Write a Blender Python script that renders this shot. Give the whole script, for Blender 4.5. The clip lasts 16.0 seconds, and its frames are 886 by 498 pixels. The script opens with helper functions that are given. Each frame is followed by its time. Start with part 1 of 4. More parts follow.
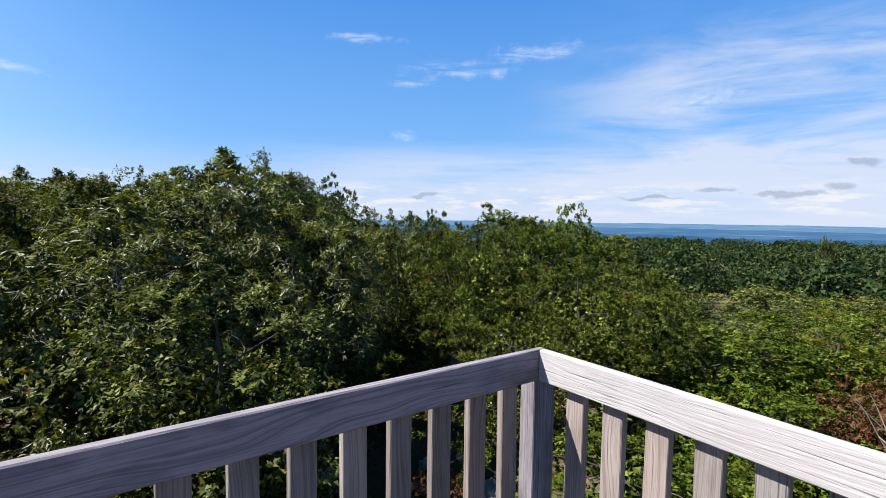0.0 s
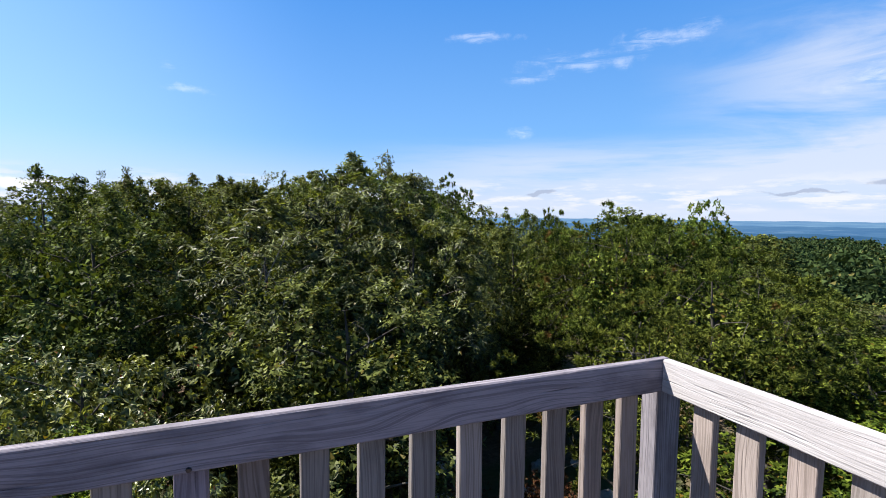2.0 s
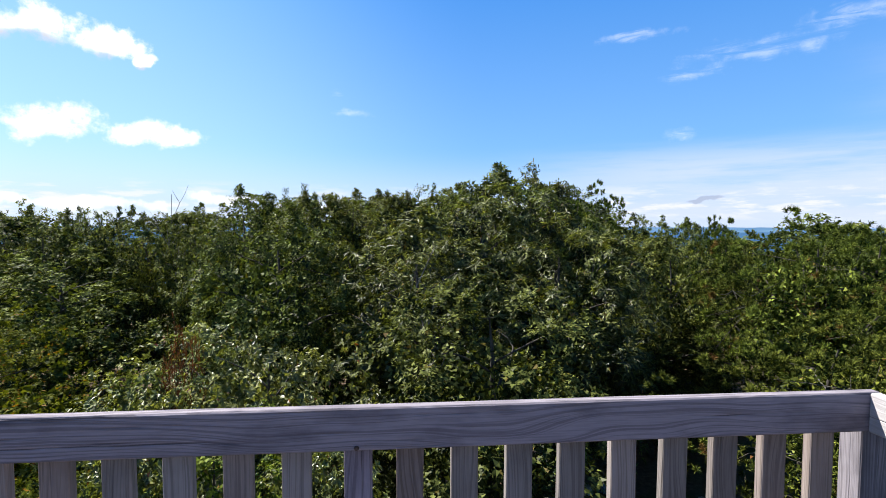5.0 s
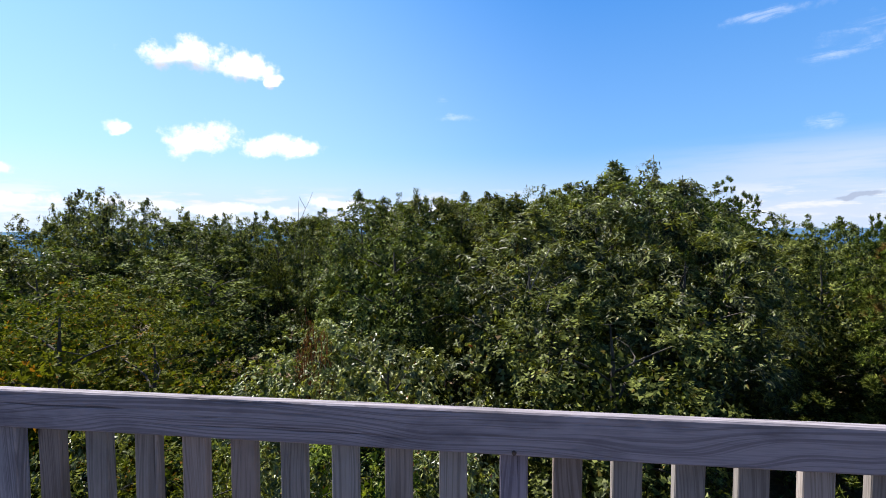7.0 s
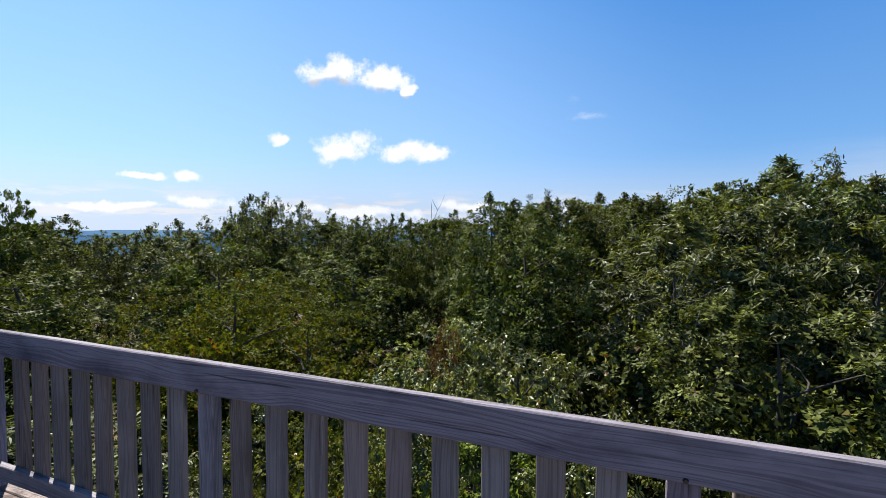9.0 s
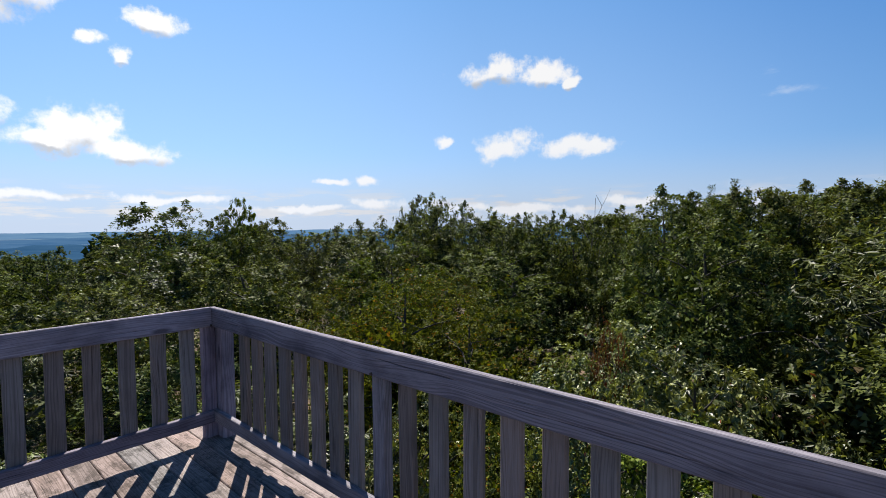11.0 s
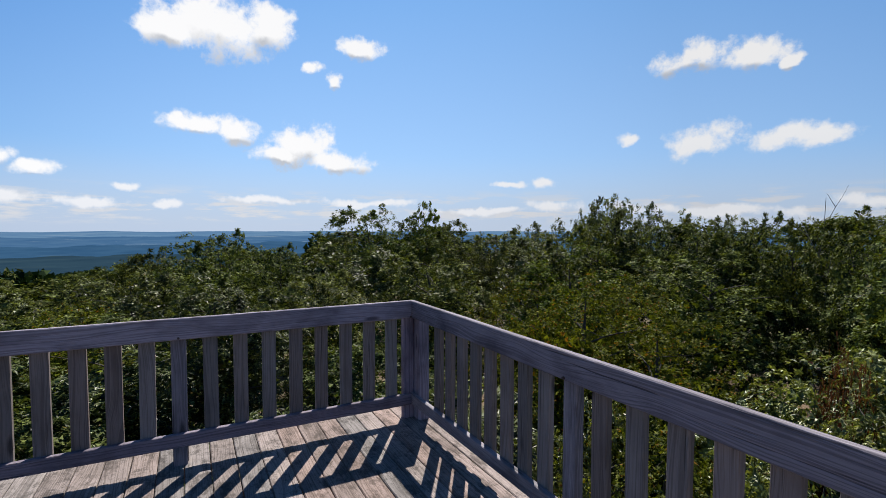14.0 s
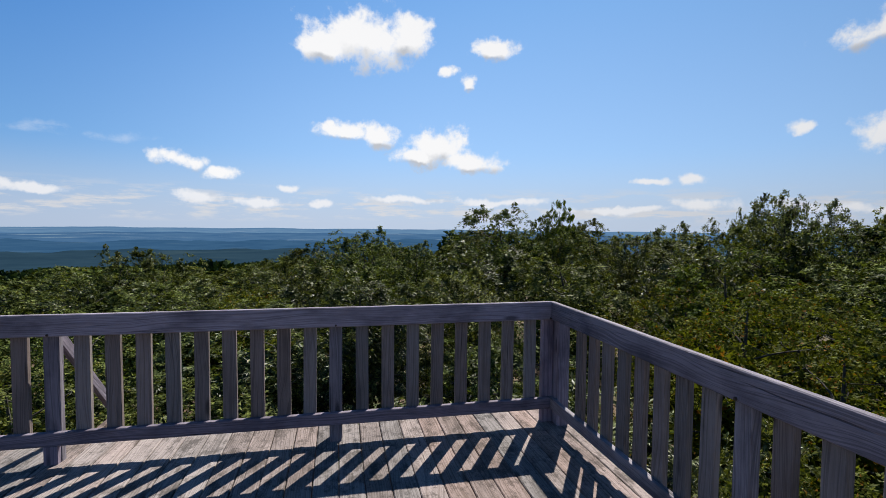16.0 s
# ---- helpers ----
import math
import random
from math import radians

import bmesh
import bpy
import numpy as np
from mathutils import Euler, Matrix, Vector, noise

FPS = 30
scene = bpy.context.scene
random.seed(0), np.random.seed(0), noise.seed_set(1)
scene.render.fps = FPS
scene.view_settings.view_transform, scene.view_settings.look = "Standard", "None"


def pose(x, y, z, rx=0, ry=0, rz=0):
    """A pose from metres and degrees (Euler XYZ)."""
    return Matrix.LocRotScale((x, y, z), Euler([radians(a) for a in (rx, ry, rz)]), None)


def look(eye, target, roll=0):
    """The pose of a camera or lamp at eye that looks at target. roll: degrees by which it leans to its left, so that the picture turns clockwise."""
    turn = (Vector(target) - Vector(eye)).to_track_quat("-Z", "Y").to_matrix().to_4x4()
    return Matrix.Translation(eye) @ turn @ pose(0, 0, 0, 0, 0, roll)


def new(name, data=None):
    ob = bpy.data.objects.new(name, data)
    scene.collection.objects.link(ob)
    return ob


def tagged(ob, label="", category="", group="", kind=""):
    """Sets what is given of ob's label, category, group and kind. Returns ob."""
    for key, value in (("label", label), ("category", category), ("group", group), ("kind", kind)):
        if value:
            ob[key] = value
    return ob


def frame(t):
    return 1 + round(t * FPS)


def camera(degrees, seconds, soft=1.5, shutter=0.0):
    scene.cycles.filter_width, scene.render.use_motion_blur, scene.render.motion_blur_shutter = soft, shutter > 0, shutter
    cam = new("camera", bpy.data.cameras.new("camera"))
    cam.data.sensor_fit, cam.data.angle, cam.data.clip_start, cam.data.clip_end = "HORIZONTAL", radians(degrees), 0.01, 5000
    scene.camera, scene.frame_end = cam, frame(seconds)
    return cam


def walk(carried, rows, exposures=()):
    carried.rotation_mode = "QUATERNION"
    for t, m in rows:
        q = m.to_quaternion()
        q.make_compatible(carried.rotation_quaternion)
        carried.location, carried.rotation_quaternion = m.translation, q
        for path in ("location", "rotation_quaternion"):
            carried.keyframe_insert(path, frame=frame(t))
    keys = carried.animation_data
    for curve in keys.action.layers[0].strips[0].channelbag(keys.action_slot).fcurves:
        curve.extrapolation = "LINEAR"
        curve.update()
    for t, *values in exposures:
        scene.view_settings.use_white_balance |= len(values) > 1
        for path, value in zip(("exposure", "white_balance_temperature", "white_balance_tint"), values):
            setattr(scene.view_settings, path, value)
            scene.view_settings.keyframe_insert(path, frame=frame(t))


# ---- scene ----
cam = camera(85.58, 16.0, soft=0.85)
# the film's own exposure falls as the view turns towards the sun
EXPOSURES = ((0.0, 1.68), (4.0, 1.82), (7.0, 1.78), (9.5, 1.42), (12.0, 1.18), (16.0, 1.03))
# seconds, place, yaw, pitch, roll
PATH = [
    (0, 0.072, 0.138, 1.541, -35.76, -3.86, -0.76),
    (0.5, 0.051, 0.108, 1.564, -32.18, -4.26, -0.97),
    (1, 0.043, 0.110, 1.567, -28.49, -4.33, -0.94),
    (1.5, 0.038, 0.108, 1.569, -25.10, -4.32, -0.92),
    (2, 0.041, 0.099, 1.560, -22.05, -4.24, -0.55),
    (2.5, 0.044, 0.094, 1.562, -19.43, -4.43, -0.47),
    (3, 0.049, 0.087, 1.561, -16.56, -4.42, -0.24),
    (3.5, 0.057, 0.073, 1.561, -13.54, -4.13, -0.30),
    (4, 0.066, 0.056, 1.558, -10.70, -3.69, -0.21),
    (6.5, -0.128, 0.101, 1.538, 4.13, -2.98, 0.01),
    (7, -0.158, 0.090, 1.546, 7.33, -2.87, 0.26),
    (7.5, -0.194, 0.107, 1.541, 10.80, -2.67, 0.39),
    (8, -0.245, 0.096, 1.534, 14.26, -2.61, 0.14),
    (8.5, -0.270, 0.095, 1.537, 17.85, -2.62, -0.11),
    (9, -0.258, 0.103, 1.537, 22.40, -2.60, -0.26),
    (9.5, -0.250, 0.105, 1.542, 27.77, -2.66, -0.00),
    (12, -0.240, 0.111, 1.542, 48.56, -3.11, 0.16),
    (12.5, -0.197, 0.108, 1.544, 51.81, -3.20, -0.14),
    (13, -0.193, 0.096, 1.553, 55.15, -3.01, -0.23),
    (13.5, -0.232, 0.051, 1.556, 58.55, -2.67, -0.09),
    (14, -0.279, 0.010, 1.547, 62.15, -2.55, -0.09),
    (14.5, -0.314, -0.012, 1.527, 65.98, -2.59, -0.16),
    (15, -0.324, -0.019, 1.543, 70.06, -2.83, -0.64),
    (15.5, -0.331, -0.039, 1.547, 74.08, -2.88, -0.65),
    (16, -0.338, -0.053, 1.542, 77.67, -2.74, -0.58),
]
walk(cam, [(t, pose(x, y, z, 90 + pitch, roll, yaw)) for t, x, y, z, yaw, pitch, roll in PATH], exposures=EXPOSURES)
EYE = 1.54

# ---- light ----
SUN_AZ, SUN_EL = 57.0, 48.5
sun = new("sun", bpy.data.lights.new("sun", "SUN"))
sun.data.energy, sun.data.angle, sun.data.color = 5.0, radians(0.55), (1.0, 0.95, 0.87)
sa, se = radians(SUN_AZ), radians(SUN_EL)
sun_from = Vector((-math.sin(sa) * math.cos(se), math.cos(sa) * math.cos(se), math.sin(se)))
sun.matrix_world = look(sun_from * 50, (0, 0, 0))
SKY_STRENGTH = 0.05
SKY_TINT = (0.4, 0.78, 1.2)
SUNWARD_TINT = (0.56, 0.78, 1.06)
# the blue of the air: low and high, away from the sun and towards it
AIR_LOW, AIR_HIGH, AIR_LOW_SUN, AIR_HIGH_SUN = (1.65, 3.45, 6.1), (0.34, 1.85, 5.3), (3.5, 5.3, 7.8), (1.8, 4.0, 7.5)
HAZE, CLOUD_WHITE, CLOUD_SHADE = (4.4, 4.85, 5.9), (7.8, 7.8, 7.9), (4.3, 4.5, 4.9)
VEIL_WHITE, BANK_WHITE = (4.5, 4.95, 6.0), (5.6, 5.7, 6.0)
GREY_CLOUD = (2.5, 2.9, 3.9)

# ---- sky ----
world = bpy.data.worlds.new("world")
scene.world = world
world.use_nodes = True
wt = world.node_tree
wt.nodes.clear()


class Graph:
    """Shortcuts for building node trees."""

    def __init__(self, tree):
        self.tree = tree

    def node(self, kind):
        return self.tree.nodes.new(kind)

    def put(self, socket, value):
        if isinstance(value, bpy.types.NodeSocket):
            self.tree.links.new(value, socket)
        else:
            socket.default_value = value

    def math(self, op, a, b=0.0, c=0.0, clamp=False):
        n = self.node("ShaderNodeMath")
        n.operation, n.use_clamp = op, clamp
        for s, v in zip(n.inputs, (a, b, c)):
            self.put(s, v)
        return n.outputs[0]

    def vec(self, op, a, b=(0, 0, 0)):
        n = self.node("ShaderNodeVectorMath")
        n.operation = op
        self.put(n.inputs[0], a)
        if op not in ("LENGTH", "NORMALIZE"):
            self.put(n.inputs[3] if op == "SCALE" else n.inputs[1], b)
        return n.outputs["Value"] if op in ("LENGTH", "DOT_PRODUCT") else n.outputs["Vector"]

    def noise(self, vector, scale, detail=4.0, rough=0.55, distortion=0.0):
        n = self.node("ShaderNodeTexNoise")
        self.put(n.inputs["Vector"], vector)
        for key, v in (("Scale", scale), ("Detail", detail), ("Roughness", rough), ("Distortion", distortion)):
            n.inputs[key].default_value = v
        return n.outputs["Fac"]

    def span(self, value, lo, hi, to_lo=0.0, to_hi=1.0, smooth=False):
        n = self.node("ShaderNodeMapRange")
        n.interpolation_type = "SMOOTHSTEP" if smooth else "LINEAR"
        for s, v in zip(n.inputs, (value, lo, hi, to_lo, to_hi)):
            self.put(s, v)
        return n.outputs[0]

    def mix(self, fac, a, b, blend="MIX"):
        n = self.node("ShaderNodeMix")
        n.data_type, n.blend_type = "RGBA", blend
        self.put(n.inputs[0], fac)
        for s, v in ((n.inputs[6], a), (n.inputs[7], b)):
            self.put(s, (*v, 1) if isinstance(v, tuple) and len(v) == 3 else v)
        return n.outputs[2]


g = Graph(wt)
way = g.vec("NORMALIZE", g.node("ShaderNodeTexCoord").outputs["Generated"])
part_xyz = g.node("ShaderNodeSeparateXYZ")
g.put(part_xyz.inputs[0], way)
wx, wy, wz = part_xyz.outputs
az = g.math("MULTIPLY", g.math("ARCTAN2", g.math("MULTIPLY", wx, -1.0), wy), 57.2958)
el = g.math("MULTIPLY", g.math("ARCSINE", wz), 57.2958)
flat = g.node("ShaderNodeCombineXYZ")
g.put(flat.inputs[0], az), g.put(flat.inputs[1], el)
spot = flat.outputs[0]

sky = g.node("ShaderNodeTexSky")
sky.sky_type, sky.sun_disc, sky.sun_elevation, sky.sun_rotation = "NISHITA", False, radians(SUN_EL), radians(-SUN_AZ)
sky.air_density, sky.dust_density, sky.ozone_density, sky.altitude = 1.0, 0.5, 2.5, 400
toward_sun = g.vec("DOT_PRODUCT", way, (-math.sin(radians(SUN_AZ)), math.cos(radians(SUN_AZ)), 0.0))
blue = g.mix(1.0, sky.outputs[0], g.mix(g.span(toward_sun, -0.6, 0.95), SKY_TINT, SUNWARD_TINT), "MULTIPLY")
height = g.span(el, 4.0, 27.0)
near_sun = g.span(toward_sun, 0.36, 1.0, 0, 1, True)
air = g.mix(near_sun, g.mix(height, AIR_LOW, AIR_HIGH), g.mix(height, AIR_LOW_SUN, AIR_HIGH_SUN))
blue = g.mix(0.75, blue, air)
# deeper overhead
blue = g.vec("MULTIPLY", blue, g.vec("SCALE", (1.0, 1.0, 1.0), g.span(el, 27.0, 70.0, 1.0, 0.45)))

# fair-weather cumulus: azimuth, elevation, half width, half height, in degrees
CUMULUS = ((87.0, 20.7, 7.0, 3.4), (91.5, 19.6, 4.0, 2.2), (82.5, 21.0, 3.6, 2.4), (72.2, 19.9, 3.4, 1.3), (74.7, 16.7, 1.0, 1.0), (77.3, 17.8, 1.2, 0.8),
           (89.6, 10.9, 4.2, 1.3), (85.1, 10.5, 3.0, 1.6), (77.8, 9.2, 4.1, 2.6), (75.0, 7.8, 4.4, 1.7), (80.4, 8.2, 3.0, 1.2), (106.5, 6.7, 2.6, 1.1), (102.4, 5.5, 2.0, 0.8),
           (35.0, 17.2, 4.6, 1.8), (29.6, 16.8, 3.3, 1.9), (26.6, 15.9, 1.3, 0.9))
SMALL = ((34.2, 9.0, 3.3, 1.5), (32.4, 9.9, 2.4, 1.3), (26.6, 8.8, 4.6, 1.5), (24.0, 8.8, 2.4, 1.0), (41.3, 9.4, 1.3, 0.8), (50.2, 5.3, 1.6, 0.7), (54.2, 5.1, 2.4, 0.4),
         (96.0, 4.4, 1.2, 0.55), (104.7, 2.9, 3.4, 0.8), (98.5, 2.6, 3.4, 0.6), (91.7, 2.2, 1.4, 0.6), (118.8, 3.4, 3.2, 0.5),
         (82.5, 2.9, 5.4, 0.5), (71.0, 2.9, 6.5, 0.6), (49.5, 2.6, 3.4, 0.8), (20.0, 2.6, 4.0, 0.7), (33.0, 1.8, 9.0, 0.7), (57.0, 2.0, 7.0, 0.5), (8.0, 1.7, 6.0, 0.5))
FAINT = ((-31.3, 9.5, 1.8, 0.7), (7.0, 14.2, 1.0, 0.8), (5.5, 12.2, 2.2, 0.5), (116.0, 8.5, 6.0, 0.5), (-26.1, 19.6, 3.4, 0.5), (-38.0, 16.8, 5.5, 1.0), (-32.0, 15.4, 3.5, 0.8), (-46.0, 18.4, 5.0, 1.0), (-63.5, 12.2, 4.0, 1.2))
GREY = ((-71.8, 2.6, 4.0, 0.3), (-76.8, 5.5, 1.6, 0.4), (-64.9, 3.1, 1.8, 0.3), (-75.2, 3.3, 1.2, 0.4), (-59.0, 2.4, 3.0, 0.2), (-33.5, 2.5, 1.5, 0.2), (-21.5, 3.1, 2.0, 0.2))
warp = g.math("ADD", g.math("SUBTRACT", g.noise(way, 22.0, 6.0, 0.62), 0.5), g.math("MULTIPLY", g.math("SUBTRACT", g.noise(way, 60.0, 3.0, 0.6), 0.5), 0.22))
shove = g.node("ShaderNodeTexNoise")
g.put(shove.inputs["Vector"], way)
shove.inputs["Scale"].default_value, shove.inputs["Detail"].default_value = 16.0, 4.0
shoved = g.vec("ADD", spot, g.vec("MULTIPLY", g.vec("SUBTRACT", shove.outputs["Color"], (0.5, 0.5, 0.5)), (3.0, 2.0, 0)))


def cloud_field(rows, lift=0.0):
    near = None
    for a, e, w, h in rows:
        d = g.vec("LENGTH", g.vec("MULTIPLY", g.vec("SUBTRACT", shoved, (a, e - lift, 0)), (1 / w, 1 / h, 0)))
        near = d if near is None else g.math("MINIMUM", near, d)
    return near


big = g.math("ADD", cloud_field(CUMULUS), g.math("MULTIPLY", warp, 2.0))
little = g.math("ADD", cloud_field(SMALL), g.math("MULTIPLY", warp, 2.2))
thick = g.span(big, 1.04, 0.42, 0, 1, True)
under = g.math("SUBTRACT", cloud_field(CUMULUS), cloud_field(CUMULUS, 1.1))
thin = g.span(little, 1.08, 0.35, 0, 0.95, True)
faint = g.span(g.math("ADD", cloud_field(FAINT), g.math("MULTIPLY", warp, 3.0)), 1.3, 0.0, 0, 0.27, True)
streak = g.span(g.noise(g.vec("MULTIPLY", spot, (0.16, 0.9, 1)), 1.0, 6.0, 0.65, 0.8), 0.38, 0.66, 0, 1, True)
faint = g.math("MULTIPLY", faint, streak)

# low bank of distant cloud and haze towards the skyline
bank_at = g.vec("MULTIPLY", spot, (0.17, 0.95, 1))
bank = g.span(g.noise(bank_at, 1.0, 7.0, 0.62), 0.47, 0.62, 0, 0.9, True)
bank = g.math("MULTIPLY", bank, g.math("MULTIPLY", g.span(el, 0.2, 1.2), g.span(el, 4.5, 2.5)))

# high streaks of cirrus over the side away from the sun
turn_at = g.node("ShaderNodeMapping")
g.put(turn_at.inputs["Vector"], spot)
turn_at.inputs["Rotation"].default_value = (0, 0, radians(-14))
turn_at.inputs["Scale"].default_value = (0.045, 0.22, 1)
veil = g.span(g.noise(turn_at.outputs[0], 1.0, 7.0, 0.6, 0.5), 0.34, 0.66, 0, 1, True)
side = g.math("MULTIPLY", g.span(az, -42.0, -66.0, 0, 1, True), g.span(el, 21.0, 14.0, 0.05, 1, True))
veil = g.math("MULTIPLY", veil, side)
veil = g.math("ADD", veil, g.math("MULTIPLY", g.span(az, -8.0, -34.0, 0, 0.75, True), g.math("MULTIPLY", g.span(el, 9.5, 5.5, 0, 1, True), g.span(g.noise(g.vec("MULTIPLY", spot, (0.05, 0.5, 1)), 1.0, 5.0, 0.6), 0.32, 0.6, 0.15, 1, True))), clamp=True)

folds = g.math("MULTIPLY", warp, -0.7)
white = g.mix(g.span(g.math("ADD", under, folds), 0.04, 0.55, 0, 1, True), CLOUD_WHITE, CLOUD_SHADE)
low = g.span(el, 9.0, 0.0, 0, 1, True)
sky_col = g.mix(g.math("MULTIPLY", low, 0.72), blue, HAZE)
sky_col = g.mix(g.math("MULTIPLY", veil, 0.85), sky_col, VEIL_WHITE)
sky_col = g.mix(bank, sky_col, BANK_WHITE)
grey = g.span(g.math("ADD", cloud_field(GREY), g.math("MULTIPLY", warp, 2.0)), 1.2, 0.5, 0, 0.7, True)
sky_col = g.mix(grey, sky_col, GREY_CLOUD)
sky_col = g.mix(faint, sky_col, CLOUD_WHITE)
sky_col = g.mix(thin, sky_col, g.mix(g.span(el, 9.0, 2.0, 0.0, 0.28), CLOUD_WHITE, HAZE))
sky_col = g.mix(thick, sky_col, white)
# the air is brighter over the valley, on the sun's side
sunward = g.span(g.vec("DOT_PRODUCT", way, (-math.sin(radians(95)), math.cos(radians(95)), 0.0)), 0.5, 1.0, 1.0, 1.2)
sky_col = g.vec("MULTIPLY", sky_col, g.vec("SCALE", (1.0, 1.0, 1.0), sunward))
back = g.node("ShaderNodeBackground")
g.put(back.inputs["Color"], sky_col)
back.inputs["Strength"].default_value = SKY_STRENGTH
g.put(g.node("ShaderNodeOutputWorld").inputs["Surface"], back.outputs[0])

# ---- materials ----


def material(name):
    m = bpy.data.materials.new(name)
    m.use_nodes = True
    m.node_tree.nodes.clear()
    return m, Graph(m.node_tree)


def finish(g, shader):
    out = g.node("ShaderNodeOutputMaterial")
    g.put(out.inputs["Surface"], shader)


def principled(g, color, rough, normal=None, specular=0.5, metallic=0.0):
    n = g.node("ShaderNodeBsdfPrincipled")
    g.put(n.inputs["Base Color"], color if not isinstance(color, tuple) else (*color, 1))
    g.put(n.inputs["Roughness"], rough)
    n.inputs["Specular IOR Level"].default_value = specular
    n.inputs["Metallic"].default_value = metallic
    if normal is not None:
        g.put(n.inputs["Normal"], normal)
    return n.outputs[0]


def bump(g, height, strength, distance):
    n = g.node("ShaderNodeBump")
    n.inputs["Strength"].default_value, n.inputs["Distance"].default_value = strength, distance
    g.put(n.inputs["Height"], height)
    return n.outputs[0]


def wood(name, pale, dark, stain, stain_amount=0.3, rough=0.8, dirt=0.0, grain=0.5):
    """Weathered softwood with its grain along each board's own x."""
    m, g = material(name)
    at = g.node("ShaderNodeTexCoord").outputs["Object"]
    luck = g.node("ShaderNodeObjectInfo").outputs["Random"]
    off = g.node("ShaderNodeCombineXYZ")
    g.put(off.inputs[0], g.math("MULTIPLY", luck, 37.0))
    g.put(off.inputs[1], g.math("MULTIPLY", luck, 11.0))
    g.put(off.inputs[2], g.math("MULTIPLY", luck, 23.0))
    moved = g.vec("ADD", at, off.outputs[0])
    # growth rings: long bands bent into cathedral arches
    bend = g.noise(g.vec("MULTIPLY", moved, (0.9, 3.0, 3.0)), 1.0, 2.0, 0.5)
    shifted = g.node("ShaderNodeCombineXYZ")
    parts = g.node("ShaderNodeSeparateXYZ")
    g.put(parts.inputs[0], moved)
    ring_y = g.math("ADD", g.math("ADD", parts.outputs[1], parts.outputs[2]), g.math("MULTIPLY", bend, 0.19))
    g.put(shifted.inputs[0], g.math("MULTIPLY", parts.outputs[0], 0.6))
    g.put(shifted.inputs[1], g.math("MULTIPLY", ring_y, 120.0))
    band = g.span(g.noise(shifted.outputs[0], 1.0, 2.0, 0.5), 0.3, 0.72)
    fibre = g.noise(g.vec("MULTIPLY", moved, (6.0, 170.0, 170.0)), 1.0, 3.0, 0.6)
    check = g.noise(g.vec("MULTIPLY", moved, (2.2, 75.0, 75.0)), 1.0, 2.0, 0.5)
    blot = g.noise(g.vec("MULTIPLY", moved, (2.5, 6.0, 6.0)), 1.0, 4.0, 0.6)
    fine = g.noise(moved, 160.0, 3.0, 0.6)
    col = g.mix(g.span(band, 0.46, 0.66, 0.0, grain), pale, dark)
    col = g.mix(g.span(fibre, 0.45, 0.72, 0.0, 0.4), col, dark)
    col = g.mix(g.span(check, 0.67, 0.74, 0.0, 0.75), col, tuple(v * 0.3 for v in dark))
    col = g.mix(g.span(blot, 0.46, 0.7, 0.0, stain_amount), col, stain)
    if dirt:
        grime = g.noise(g.vec("MULTIPLY", moved, (7.0, 10.0, 10.0)), 1.0, 8.0, 0.78)
        col = g.mix(g.span(grime, 0.5, 0.6, 0.0, dirt), col, stain)
        col = g.mix(g.span(g.noise(moved, 45.0, 4.0, 0.7), 0.56, 0.66, 0.0, dirt * 0.7), col, stain)
    knot = g.node("ShaderNodeTexVoronoi")
    g.put(knot.inputs["Vector"], g.vec("MULTIPLY", moved, (1.7, 6.0, 6.0)))
    knot.inputs["Scale"].default_value = 1.0
    col = g.mix(g.span(knot.outputs["Distance"], 0.13, 0.06, 0.0, 0.75), col, tuple(v * 0.35 for v in dark))
    col = g.mix(g.span(fine, 0.3, 0.8, 0.0, 0.14), col, pale)
    tone = g.node("ShaderNodeHueSaturation")
    g.put(tone.inputs["Value"], g.span(luck, 0, 1, 0.76, 1.18))
    g.put(tone.inputs["Saturation"], g.span(g.math("FRACT", g.math("MULTIPLY", luck, 5.7)), 0, 1, 0.5, 1.35))
    g.put(tone.inputs["Color"], col)
    height = g.math("ADD", g.math("MULTIPLY", band, 0.5), g.math("ADD", fibre, g.math("MULTIPLY", g.span(check, 0.6, 0.72), -1.2)))
    finish(g, principled(g, tone.outputs[0], rough, bump(g, height, 0.8, 0.002), 0.08))
    return m


